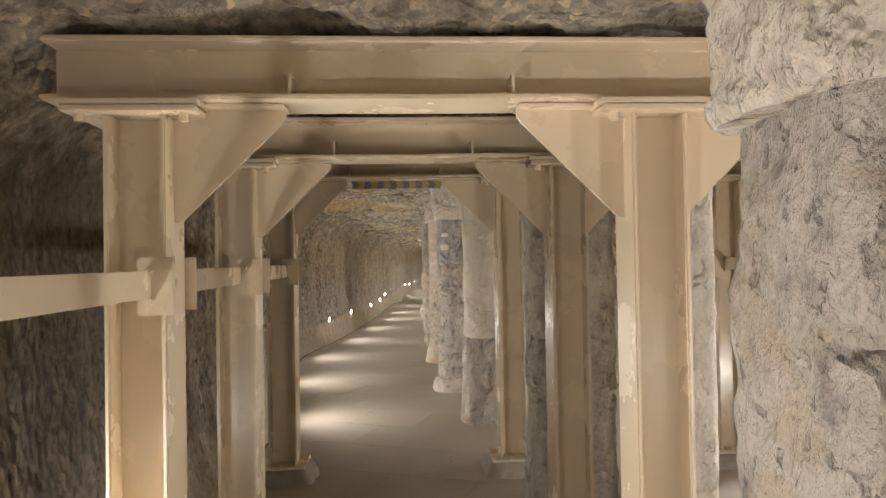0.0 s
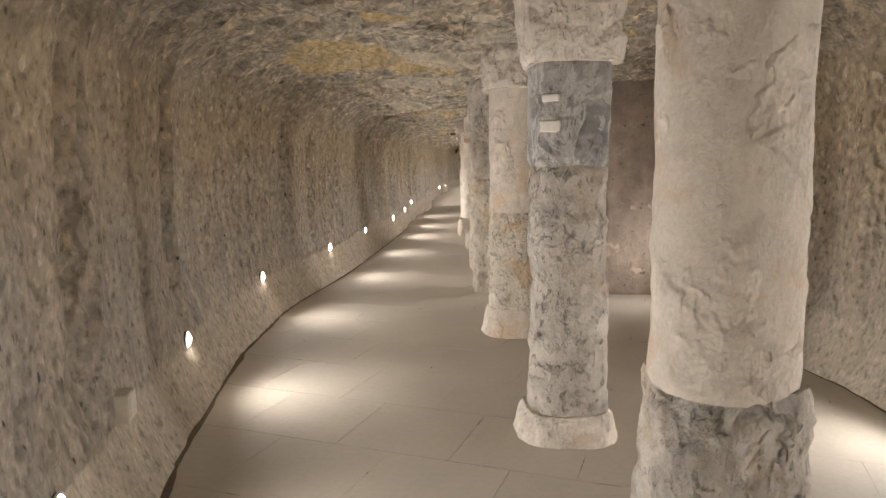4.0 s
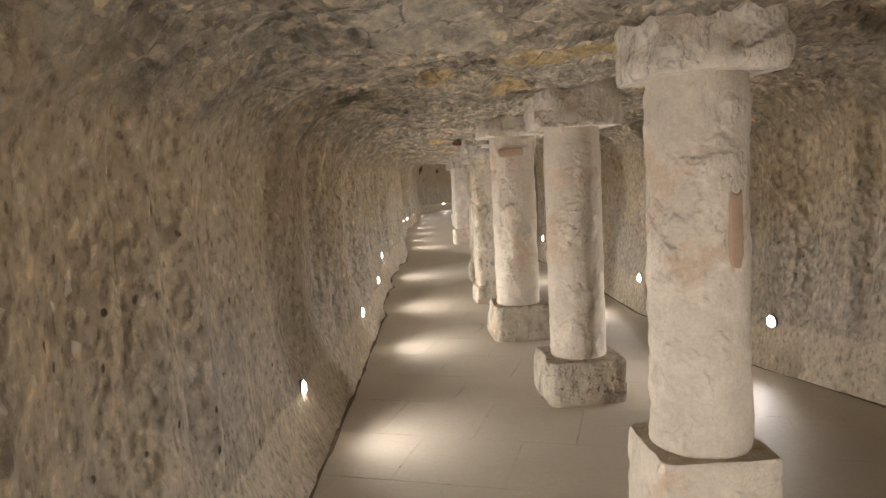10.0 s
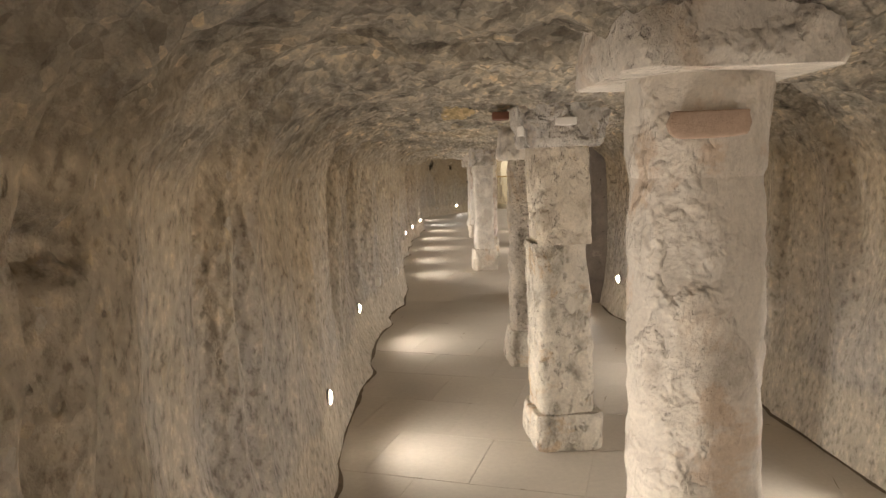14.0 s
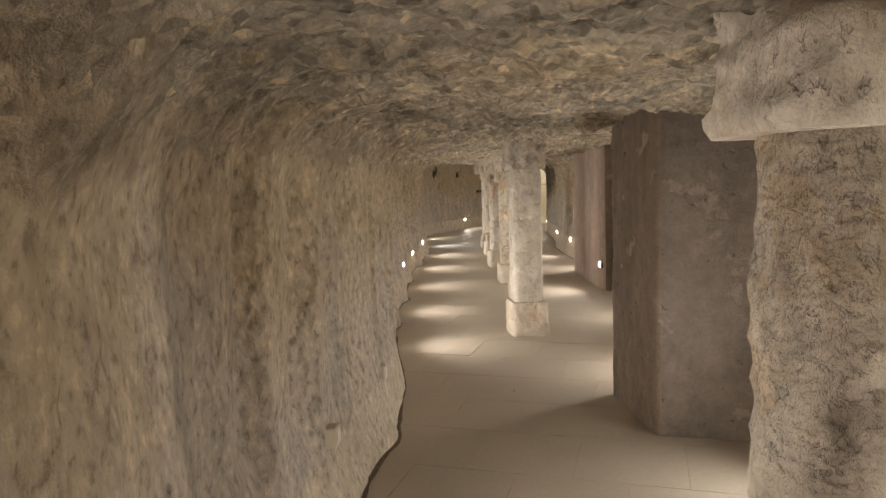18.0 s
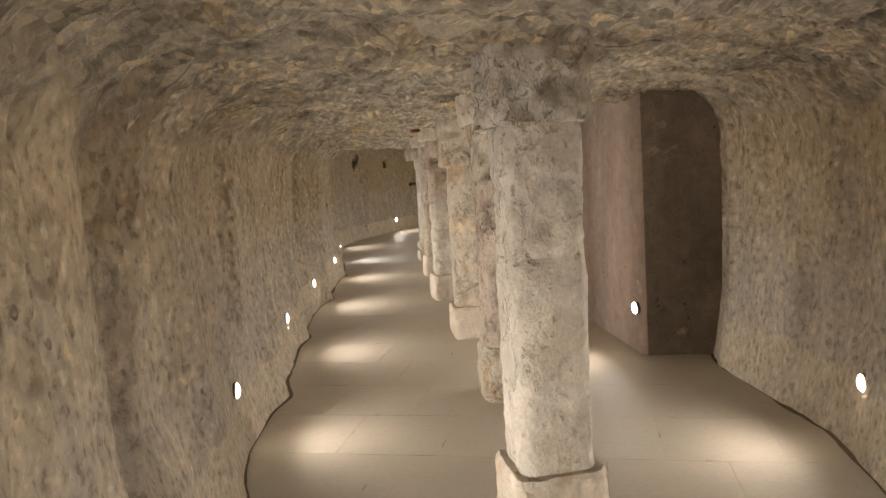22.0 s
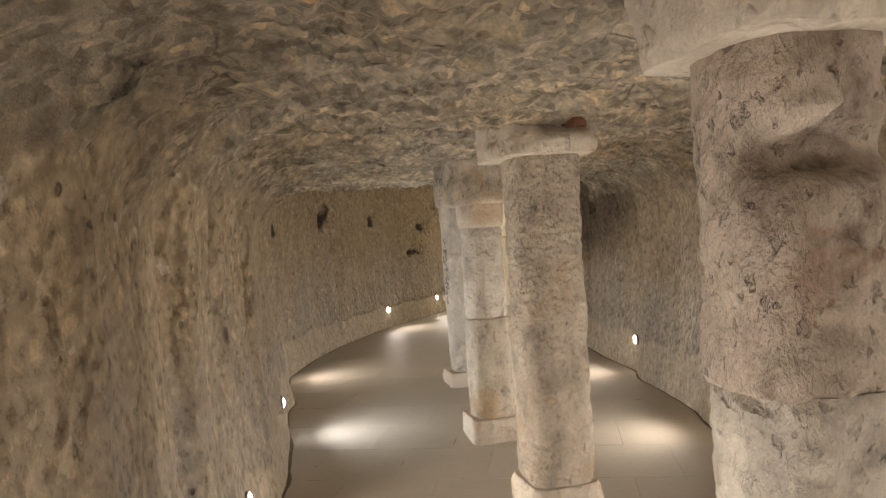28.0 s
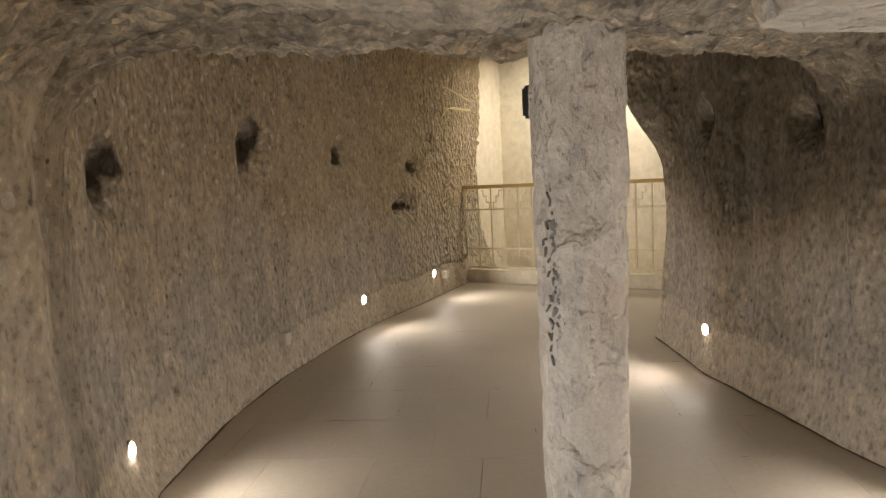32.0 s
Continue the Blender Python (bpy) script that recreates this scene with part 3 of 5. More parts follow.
def perlin(p):
    i = np.floor(p).astype(int)
    f = p - i
    u = f * f * f * (f * (f * 6 - 15) + 10)
    out = 0
    for dx in (0, 1):
        for dy in (0, 1):
            for dz in (0, 1):
                h = PERM[PERM[PERM[(i[..., 0] + dx) & 255] + ((i[..., 1] + dy) & 255)] + ((i[..., 2] + dz) & 255)]
                g = GRAD[h]
                d = g[..., 0] * (f[..., 0] - dx) + g[..., 1] * (f[..., 1] - dy) + g[..., 2] * (f[..., 2] - dz)
                wx = u[..., 0] if dx else 1 - u[..., 0]
                wy = u[..., 1] if dy else 1 - u[..., 1]
                wz = u[..., 2] if dz else 1 - u[..., 2]
                out = out + d * wx * wy * wz
    return out


def fbm(p, octaves=4, gain=0.5):
    out, amp = 0, 1.0
    for n in range(octaves):
        out = out + amp * perlin(p * 2.0**n + 17.3 * n)
        amp *= gain
    return out


def knots(pairs, y):
    ys, xs = zip(*pairs)
    return np.interp(y, ys, xs)


# ---- the rock-cut gallery ----
WEST = [(-3, -1.75), (2, -1.92), (6.6, -1.66), (8.5, -1.96), (9.9, -2.12), (11.2, -2.04), (12.95, -1.8), (13.7, -1.69), (15.1, -1.49),
        (17.05, -1.31), (18.05, -1.2), (20, -1.09), (22, -0.97), (23.2, -0.83), (24.2, -0.64), (25, -0.54), (26.8, -0.575), (28.05, -0.575),
        (29.8, -0.345), (31.9, -0.22), (33.1, 0), (34, 0.14), (35.4, 0.29), (36.4, 0.33), (38.3, 0.3), (38.9, 0.35), (39.8, 0.64), (40.7, 1.06),
        (41.8, 1.74), (42.4, 2.2), (43.1, 2.8), (44.4, 3.85), (45.5, 4.8)]
EAST = [(-3, 2), (2, 2.2), (6, 2.2), (7.5, 1.72), (8.9, 1.79), (9.9, 1.63), (10.8, 1.61), (11.7, 1.8), (13.2, 1.9), (14.7, 1.95), (15.6, 1.7),
        (16, 1.61), (16.7, 1.57), (17.4, 1.59), (18.2, 1.54), (19.6, 1.61), (20.8, 1.85), (21.5, 1.79), (22.7, 1.64), (23.4, 1.69), (25.2, 1.9),
        (26.3, 2.19), (27.2, 2.56), (28.5, 2.74), (28.8, 2.88), (31, 3), (31.7, 3.06), (32.9, 3.01), (34.1, 3.09), (35, 3.22), (35.7, 3.46),
        (36.9, 3.65), (37.2, 3.8), (38.05, 3.85), (39.1, 4.03), (39.4, 4.05), (40.5, 4.33), (40.75, 4.95), (42.5, 5.86), (42.8, 8.4), (46, 8.8)]
ROOF = [(-3, 2.13), (3.5, 2.12), (5.3, 2.16), (6.3, 2.22), (8, 2.24), (10.2, 2.22), (12, 2.17), (13.7, 2.07), (15.6, 2.05), (17.5, 2.02), (19.3, 1.96), (21.1, 1.97),
        (26.4, 1.975), (28.4, 2.03), (30.2, 1.98), (32, 2.07), (34, 2.06), (35.7, 2.04), (37.5, 2.06), (38.3, 2.09), (38.5, 3.5), (46, 3.7)]
# Buttress-like ribs of the hewn west wall: y and depth of each step
RIBS = [(19.0, 0.04), (21.0, 0.06), (22.8, 0.07), (23.9, 0.06), (27.4, 0.06), (29.0, 0.08), (30.8, 0.07), (32.8, 0.09), (34.8, 0.08), (37.6, 0.07)]

ys = np.r_[np.arange(-3, 1.5, 0.15), np.arange(1.5, 44.5, 0.026), np.arange(44.5, 46.01, 0.1)]
NW, NA, NC = 80, 20, 140
xl, xr, zc = knots(WEST, ys), knots(EAST, ys), knots(ROOF, ys)
for y0, depth in RIBS:
    xl = xl + depth * np.exp(-(((ys - y0) / 0.22) ** 2))
xl = xl + 0.05 * np.array([noise.noise((0.3, 0.55 * v, 0)) for v in ys])
xr = xr + 0.05 * np.array([noise.noise((5.3, 0.6 * v, 0)) for v in ys])
rad = np.interp(ys, [6, 16, 22, 36], [0.52, 0.5, 0.4, 0.42]) + 0.1 * np.array([noise.noise((9.1, 0.5 * v, 3)) for v in ys])


# How far the walls lean back over their mortared foot: y and depth
LEAN_WEST = [(4, 0.1), (8, 0.13), (15.5, 0.13), (17.3, 0.04), (19.8, 0.03), (21.4, 0.12), (22.6, 0.12), (24.5, 0.04), (37, 0.03), (39, 0.07), (41, 0.02)]
LEAN_EAST = [(4, 0.12), (12, 0.16), (14, 0.05), (46, 0.03)]


def swell(z, lean):
    """How far the wall stands back from its foot at a height."""
    return lean * np.clip(z / 0.34, 0, 1) ** 0.8 + 0.05 * np.sin(np.clip(z / 2.0, 0, 1) * np.pi * 0.8)


s = np.linspace(0, 1, NW)
a = np.linspace(0, np.pi / 2, NA + 2)[1:-1]
rows_x, rows_z, nx, nz = [], [], [], []
for n in range(len(ys)):
    top = zc[n] - rad[n]
    zw = -0.08 + (top + 0.08) * s
    wx = xl[n] - swell(zw, knots(LEAN_WEST, ys[n]))
    cx = wx[-1] + rad[n]
    ax, az = cx - rad[n] * np.cos(a), top + rad[n] * np.sin(a)
    ex = xr[n] + swell(zw, knots(LEAN_EAST, ys[n]))
    dx = ex[-1] - rad[n]
    fx = np.linspace(cx, dx, NC)
    bx, bz = dx + rad[n] * np.sin(a), top + rad[n] * np.cos(a)
    rows_x.append(np.r_[wx, ax, fx, bx, ex[::-1]])
    rows_z.append(np.r_[zw, az, np.full(NC, zc[n]), bz, zw[::-1]])
    nx.append(np.r_[np.ones(NW), np.cos(a), np.zeros(NC), -np.sin(a), -np.ones(NW)])
    nz.append(np.r_[np.zeros(NW), -np.sin(a), -np.ones(NC), -np.cos(a), np.zeros(NW)])
X, Z, NX, NZ = map(np.array, (rows_x, rows_z, nx, nz))
Y = np.repeat(ys[:, None], X.shape[1], 1)
P = np.stack([X, Y, Z], -1)
flat_part = -NZ
tall = P * np.array([1, 1, 0.35])
upright = P * np.array([1, 1.0, 0.6])
d = 0.04 * fbm(tall * 1.3, 3) + 0.014 * fbm(upright * 5.0 + 3.1, 3, 0.6)
# Upright bays left by the cutting, each with a crisp edge
run = np.stack([X * 0.05 + (X > 0.5) * 40.0, Y + 0.05 * perlin(P * np.array([0, 1.5, 1.5])), Z * 0.06], -1)
bay = 3.2 * fbm(run * np.array([1, 1.0, 1]) + 5.5, 2, 0.6) + 0.2 * Y
edge_ = np.clip((bay - np.floor(bay) - 0.8) / 0.2, 0, 1)
d = d + 0.11 * (edge_ * edge_ * (3 - 2 * edge_) - (bay - np.floor(bay))) * knots([(4, 0.2), (7, 0.9), (14, 1.0), (17, 1.2), (34, 1.2), (38, 0.4)], Y)
peck = perlin(upright * 13.0 + 1.7) + 0.6 * perlin(upright * 23.0 + 4.2)
rough_zone = np.clip(0.6 + 1.3 * fbm(P * 0.55 + 2.2, 2), 0.2, 1.3) * knots([(14.5, 1.0), (17, 0.4), (25, 0.45), (29, 0.8), (36, 0.7), (39, 1.0)], Y)
pit = np.clip(perlin(upright * 8.0 + 7.7) + 0.5 * perlin(upright * 16.0 + 2.4) - 0.22, 0, 0.35)
d = d + rough_zone * (0.028 * (np.abs(peck) - 0.25) - 0.06 * pit + 0.01 * fbm(upright * 28.0, 2, 0.6))
lay = P * np.array([0.7, 1.1, 1.0])
flake = fbm(lay * 1.6 + 9.7, 5, 0.62)
step = flake * 9 + 0.5 * perlin(P * 3.0)
terrace = (np.floor(step) + np.clip((step - np.floor(step) - 0.78) / 0.22, 0, 1)) / 9
step2 = fbm(lay * 5.5 + 3.3 + 0.25 * perlin(P * 6.0)[..., None], 4, 0.62) * 5
small = (np.floor(step2) + np.clip((step2 - np.floor(step2) - 0.7) / 0.3, 0, 1)) / 5
d = d * (1 - 0.6 * flat_part) + flat_part * (0.1 * terrace + 0.04 * small + 0.016 * fbm(lay * 16.0, 3, 0.65))
foot = np.clip((Z - 0.38) / 0.3, 0, 1)
d = d * (0.13 + 0.87 * foot)
# Hollows: y, height, radius along y, radius in height, depth
HOLES_WEST = [(40.67, 1.79, 0.07, 0.15, 0.16), (42.08, 1.83, 0.06, 0.09, 0.13), (41.96, 1.58, 0.05, 0.12, 0.05), (43.08, 1.2, 0.08, 0.08, 0.12), (43.33, 1.66, 0.07, 0.09, 0.12),
              (38.86, 1.63, 0.06, 0.14, 0.09), (39.37, 0.55, 0.015, 0.2, 0.04), (15.96, 1.8, 0.1, 0.09, 0.05), (43.7, 1.95, 0.04, 0.14, 0.08), (17.0, 1.5, 0.08, 0.05, 0.04)]
HOLES_EAST = [(39.6, 1.86, 0.06, 0.1, 0.08), (38.5, 1.75, 0.07, 0.09, 0.08), (39.1, 2.0, 0.08, 0.1, 0.03), (40.6, 2.35, 0.2, 0.5, -0.2)]
west = np.arange(X.shape[1]) < X.shape[1] // 2
for table, side in ((HOLES_WEST, west), (HOLES_EAST, ~west)):
    for hy, hz, ry, rz, depth in table:
        d = d - side * 2.0 * depth * np.exp(-(((Y - hy) / (1.9 * ry)) ** 2 + ((Z - hz) / (1.2 * rz)) ** 2) ** 1.5)
X, Z = X + NX * d, Z + NZ * d
lastcol = X.shape[1]


def sheet(name, c0, c1, material, label, out):
    """Columns c0 to c1 of the gallery's skin, with a coarse back at a depth behind it."""
    n, w = len(ys), c1 - c0
    verts = np.stack([X[:, c0:c1], Y[:, c0:c1], Z[:, c0:c1]], -1).reshape(-1, 3)
    i = (np.arange(n - 1)[:, None] * w + np.arange(w - 1)).ravel()
    faces = np.stack([i, i + w, i + w + 1, i + 1], 1)
    rr, cc = np.unique(np.r_[0:n:12, n - 1]), np.unique(np.r_[c0:c1:10, c1 - 1])
    back = np.stack([X[np.ix_(rr, cc)] - out * NX[np.ix_(rr, cc)], Y[np.ix_(rr, cc)], Z[np.ix_(rr, cc)] - out * NZ[np.ix_(rr, cc)]], -1).reshape(-1, 3)
    k = len(cc)
    j = (np.arange(len(rr) - 1)[:, None] * k + np.arange(k - 1)).ravel() + len(verts)
    faces = np.r_[faces, np.stack([j, j + 1, j + k + 1, j + k], 1)]
    mesh = bpy.data.meshes.new(name)
    allv = np.r_[verts, back]
    mesh.vertices.add(len(allv))
    mesh.vertices.foreach_set("co", allv.ravel())
    mesh.loops.add(len(faces) * 4)
    mesh.loops.foreach_set("vertex_index", faces.ravel())
    mesh.polygons.add(len(faces))
    mesh.polygons.foreach_set("loop_start", np.arange(0, len(faces) * 4, 4))
    mesh.update(calc_edges=True)
    mesh.materials.append(material)
    smooth(mesh)
    return tagged(new(name, mesh), label, name.split("_")[0], kind="structure")


c_a, c_b = NW + NA // 2, lastcol - NW - NA // 2
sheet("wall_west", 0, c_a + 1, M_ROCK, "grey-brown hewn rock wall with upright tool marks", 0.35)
sheet("ceiling", c_a, c_b + 1, M_ROCK, "low flaking rock ceiling with ochre and sooty scabs", 0.35)
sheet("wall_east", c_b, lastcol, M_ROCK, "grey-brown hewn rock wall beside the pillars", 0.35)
# Added out of view to seal the south end
tagged(part("wall_south", boxes(((-2.6, -3.3, -0.1), (2.8, -3.0, 2.7))), M_ROCK), "plain unseen wall added to close the gallery behind", "wall", kind="structure")


def west_x(y):
    return float(np.interp(y, ys, xl))


def east_x(y):
    return float(np.interp(y, ys, xr))


# ---- floor ----
tagged(part("floor", boxes(((-3.2, -3.2, -0.25), (9.5, 46.5, -0.012))), M_JOINT), "floor bed of dark joint dirt under the paving slabs", "floor", kind="structure")


# ---- pillars ----
def lump(z0, z1, w0, w1, d0, d1, power, rough, seed, lean=(0, 0), turn=0.0, rings=None, sides=72, chunk=0.0, dents=(), seam=0.012):
    """A worn stone: rings of a rounded square (power 2 is round) from z0 to z1, half widths w and depths d, with noise."""
    rings = rings or max(6, int((z1 - z0) / 0.022))
    f = np.linspace(0, 1, rings)
    ang = np.linspace(0, 2 * np.pi, sides, endpoint=False)
    ca, sa = np.cos(ang), np.sin(ang)
    shape = (np.abs(ca) ** power + np.abs(sa) ** power) ** (-1 / power)
    w, dd = w0 + (w1 - w0) * f, d0 + (d1 - d0) * f
    x = w[:, None] * (shape * ca)[None]
    y = dd[:, None] * (shape * sa)[None]
    z = np.repeat((z0 + (z1 - z0) * f)[:, None], sides, 1)
    p = np.stack([x, y, z], -1) + seed * 7.31
    n = rough * (0.65 * fbm(p * 4.5, 4, 0.6) + 0.45 * fbm(p * 17, 3, 0.62)) + 0.2 * rough * fbm(p * 1.6, 2)
    if chunk:
        q = fbm(p * 2.6 + 5, 3, 0.55)
        n = n - chunk * np.clip(q - 0.12, 0, 0.3) * 3
    for da, dz, ra, rz, depth in dents:
        gap = (np.degrees(ang) + turn - da + 180) % 360 - 180
        n = n - depth * np.exp(-(((gap[None] / ra) ** 2 + ((z - dz) / rz) ** 2) ** 2))
    edge = np.minimum(f, 1 - f)[:, None] * (z1 - z0)
    n = n - seam * np.exp(-edge / 0.012)
    k = 1 + n / np.maximum(np.hypot(x, y), 0.05)
    x, y = x * k + lean[0] * f[:, None], y * k + lean[1] * f[:, None]
    z = z + rough * 0.12 * fbm(p * 3 + 2, 2) * (edge < 0.02)
    c, s2 = math.cos(math.radians(turn)), math.sin(math.radians(turn))
    verts = np.stack([x * c - y * s2, x * s2 + y * c, z], -1).reshape(-1, 3)
    i = (np.arange(rings - 1)[:, None] * sides + np.arange(sides)).ravel()
    j = (np.arange(rings - 1)[:, None] * sides + (np.arange(sides) + 1) % sides).ravel()
    faces = [tuple(r) for r in np.stack([i, j, j + sides, i + sides], 1)]
    n_ = len(verts)
    faces += [tuple(range(n_ + sides - 1, n_ - 1, -1)), tuple(range(n_ + sides, n_ + 2 * sides))]
    return np.r_[verts, verts[:sides], verts[-sides:]], faces


def stone_part(name, spec, material, parent, label=""):
    ob = raw(name, *lump(**spec), material, parent)
    return tagged(ob, label)


def L(z0, z1, w0, w1, seed, power=2.6, rough=0.02, d0=None, d1=None, **more):
    return dict(z0=z0, z1=z1, w0=w0, w1=w1, d0=d0 or w0, d1=d1 or w1, power=power, rough=rough, seed=seed, **more)


def pillar(x, y, label, pieces):
    p = thing("pillar", label, "pillar", "row of gallery pillars", at=(x, y, 0))
    for name, spec, material, *lab in pieces:
        if name == "capital":
            spec = {**spec, "rough": spec["rough"] * 1.5, "chunk": max(spec.get("chunk", 0), 0.025)}
        stone_part(name, spec, material, p, *lab)
    return p


TOP = 0.06
pillar(0.26, 2.06, "thick weathered limestone pillar under a mortar cap", [
    ("shaft", L(0, 1.7, 0.24, 0.235, 1, 6, 0.022, chunk=0.02), M_GREY), ("capital", L(1.66, 2.24 + TOP, 0.27, 0.32, 2, 4, 0.035, chunk=0.03), M_MORTAR)])
pillar(0.51, 3.78, "grey limestone pillar beside the steel frames", [
    ("shaft", L(0, 1.95, 0.165, 0.165, 3, 5, 0.014), M_GREYPALE), ("capital", L(1.9, 2.24 + TOP, 0.22, 0.24, 4, 4, 0.03), M_MORTAR)])
pillar(0.31, 4.7, "crumbling grey and tan limestone pillar", [
    ("shaft", L(0, 0.98, 0.235, 0.23, 6, 4, 0.045, chunk=0.03, seam=0.001), M_GREYROUGH), ("upper_shaft", L(0.98, 2.0, 0.23, 0.225, 6, 4, 0.045, chunk=0.03, seam=0.001), M_ROUGH),
    ("capital", L(1.95, 2.24 + TOP, 0.23, 0.25, 7, 3, 0.03), M_GREY)])
pillar(0.14, 6.92, "round limestone column on a broken flared stump", [
    ("base", L(-0.02, 0.76, 0.245, 0.205, 8, 3.4, 0.04, chunk=0.06), M_GREY), ("shaft", L(0.73, 1.97, 0.205, 0.205, 9, 2.1, 0.014), M_PALE),
    ("capital", L(1.93, 2.24 + TOP, 0.24, 0.26, 10, 3, 0.03), M_MORTAR)])
p4 = pillar(-0.02, 8.37, "drummed grey column with a dark marbled top block", [
    ("base", L(-0.02, 0.14, 0.27, 0.22, 11, 2.6, 0.03), M_MORTAR), ("shaft", L(0.12, 1.365, 0.195, 0.185, 12, 3, 0.035, chunk=0.03), M_GREY),
    ("upper_drum", L(1.36, 1.86, 0.19, 0.19, 13, 3, 0.025), M_DARKSTONE, "dark marbled stone block"), ("capital", L(1.84, 2.22 + TOP, 0.23, 0.27, 14, 3, 0.03), M_MORTAR)])
pillar(-0.02, 10.42, "pale round column with a swollen mortar capital", [
    ("base", L(-0.02, 0.22, 0.265, 0.215, 15, 2.4, 0.03), M_PALE), ("shaft", L(0.18, 0.98, 0.203, 0.196, 17, 2.1, 0.018, seam=0.001), M_ROUGH),
    ("upper_shaft", L(0.98, 1.96, 0.196, 0.188, 17, 2.1, 0.018, seam=0.001), M_PALE), ("capital", L(1.93, 2.22 + TOP, 0.28, 0.25, 18, 2.5, 0.05, chunk=0.05), M_MORTAR)])
pillar(-0.03, 12.2, "rough square limestone pillar in two blocks", [
    ("shaft", L(-0.02, 1.2, 0.195, 0.195, 19, 4, 0.04, chunk=0.03, lean=(-0.04, 0)), M_ROUGH), ("upper_shaft", L(1.19, 1.86, 0.2, 0.205, 20, 5, 0.025, lean=(-0.02, 0)), M_GREY),
    ("capital", L(1.84, 2.16 + TOP, 0.24, 0.24, 21, 5, 0.03), M_GREY)])
p7 = pillar(0.08, 13.84, "tall pale round column on a square plinth", [
    ("plinth", L(0, 0.44, 0.245, 0.235, 22, 10, 0.018, turn=-4), M_PALE), ("shaft", L(0.43, 1.89, 0.192, 0.185, 23, 2.1, 0.02, seam=0.002), M_PALE), ("capital", L(1.87, 2.06 + TOP, 0.26, 0.25, 25, 7, 0.025), M_MORTAR)])
pillar(0.175, 15.8, "slender round column with a tan ring and square capital", [
    ("plinth", L(0, 0.29, 0.28, 0.27, 26, 9, 0.02, turn=-3, chunk=0.02), M_ROUGH), ("shaft", L(0.28, 1.44, 0.187, 0.187, 27, 2.05, 0.01, seam=0.001), M_PALE),
    ("neck", L(1.44, 1.56, 0.187, 0.186, 27, 2.05, 0.01, seam=0.001), M_BAND), ("upper_neck", L(1.56, 1.84, 0.186, 0.182, 27, 2.05, 0.01, seam=0.001), M_PALE),
    ("capital", L(1.82, 2.05 + TOP, 0.27, 0.27, 29, 8, 0.022), M_MORTAR)])
p9 = pillar(0.15, 17.62, "pale round column with a red stone inlay on a broken plinth", [
    ("plinth", L(0, 0.32, 0.28, 0.27, 30, 7, 0.022, chunk=0.02), M_ROUGH), ("shaft", L(0.3, 1.58, 0.202, 0.199, 31, 2.1, 0.02, seam=0.002), M_PALE),
    ("neck", L(1.58, 1.88, 0.2, 0.212, 31, 2.1, 0.02, seam=0.002), M_PALE), ("capital", L(1.875, 2.02 + TOP, 0.31, 0.3, 33, 8, 0.025), M_MORTAR)])
p10 = pillar(0.2, 19.46, "patched square pillar of tan and grey blocks", [
    ("plinth", L(0, 0.21, 0.21, 0.21, 34, 6, 0.03), M_ROUGH), ("shaft", L(0.2, 1.2, 0.17, 0.165, 35, 5, 0.03, chunk=0.03, lean=(-0.02, 0), seam=0.004), M_ROUGH),
    ("upper_shaft", L(1.19, 1.76, 0.16, 0.16, 36, 6, 0.024, lean=(-0.015, 0), seam=0.004), M_CHISEL), ("capital", L(1.74, 1.95 + TOP, 0.22, 0.27, 37, 4, 0.05, chunk=0.05), M_GREY)])
pillar(0.385, 21.17, "pecked round column on a square plinth", [
    ("plinth", L(0, 0.29, 0.215, 0.19, 38, 6, 0.03), M_ROUGH), ("shaft", L(0.28, 1.72, 0.172, 0.172, 39, 2.4, 0.03), M_PECKED),
    ("capital", L(1.7, 1.96 + TOP, 0.25, 0.23, 40, 5, 0.035, dents=[(-120, 1.98, 40, 0.05, 0.08)]), M_MORTAR)])
pillar(0.8, 26.66, "square grey pillar of carved blocks on a pale plinth", [
    ("plinth", L(0, 0.35, 0.2, 0.19, 41, 6, 0.03), M_PALE), ("shaft", L(0.34, 1.2, 0.155, 0.155, 42, 5, 0.016, seam=0.005), M_GREYPALE),
    ("upper_shaft", L(1.2, 1.71, 0.155, 0.155, 43, 5, 0.028, seam=0.005), M_GREYPALE), ("capital", L(1.7, 1.97 + TOP, 0.2, 0.2, 44, 5, 0.05, chunk=0.05), M_GREY)])
p14 = pillar(1.15, 28.5, "mottled brown and grey pillar with a notch under its capital", [
    ("plinth", L(0, 0.36, 0.2, 0.18, 45, 5, 0.03), M_ROUGH), ("shaft", L(0.35, 1.47, 0.168, 0.168, 46, 3, 0.035, chunk=0.03, lean=(0.01, 0)), M_BROWN),
    ("upper_shaft", L(1.46, 1.85, 0.178, 0.178, 47, 3.4, 0.03, chunk=0.02, dents=[(-100, 1.5, 50, 0.045, 0.09)]), M_ROUGH), ("capital", L(1.83, 2.02 + TOP, 0.225, 0.23, 48, 6, 0.03), M_MORTAR)])
pillar(1.3, 30.24, "patched cream column with an ochre band and mossy capital block", [
    ("plinth", L(0, 0.29, 0.2, 0.2, 49, 8, 0.025, turn=-3), M_PALE), ("shaft", L(0.28, 0.98, 0.158, 0.156, 50, 3, 0.025, seam=0.001), M_ROUGH),
    ("band", L(0.98, 1.12, 0.156, 0.156, 50, 3, 0.025, seam=0.001), M_OCHRE, "ochre-stained band of stone"), ("upper_shaft", L(1.12, 1.6, 0.156, 0.157, 50, 3, 0.025, seam=0.001), M_ROUGH),
    ("capital", L(1.57, 1.97 + TOP, 0.205, 0.21, 52, 5, 0.03), M_ROUGH)])
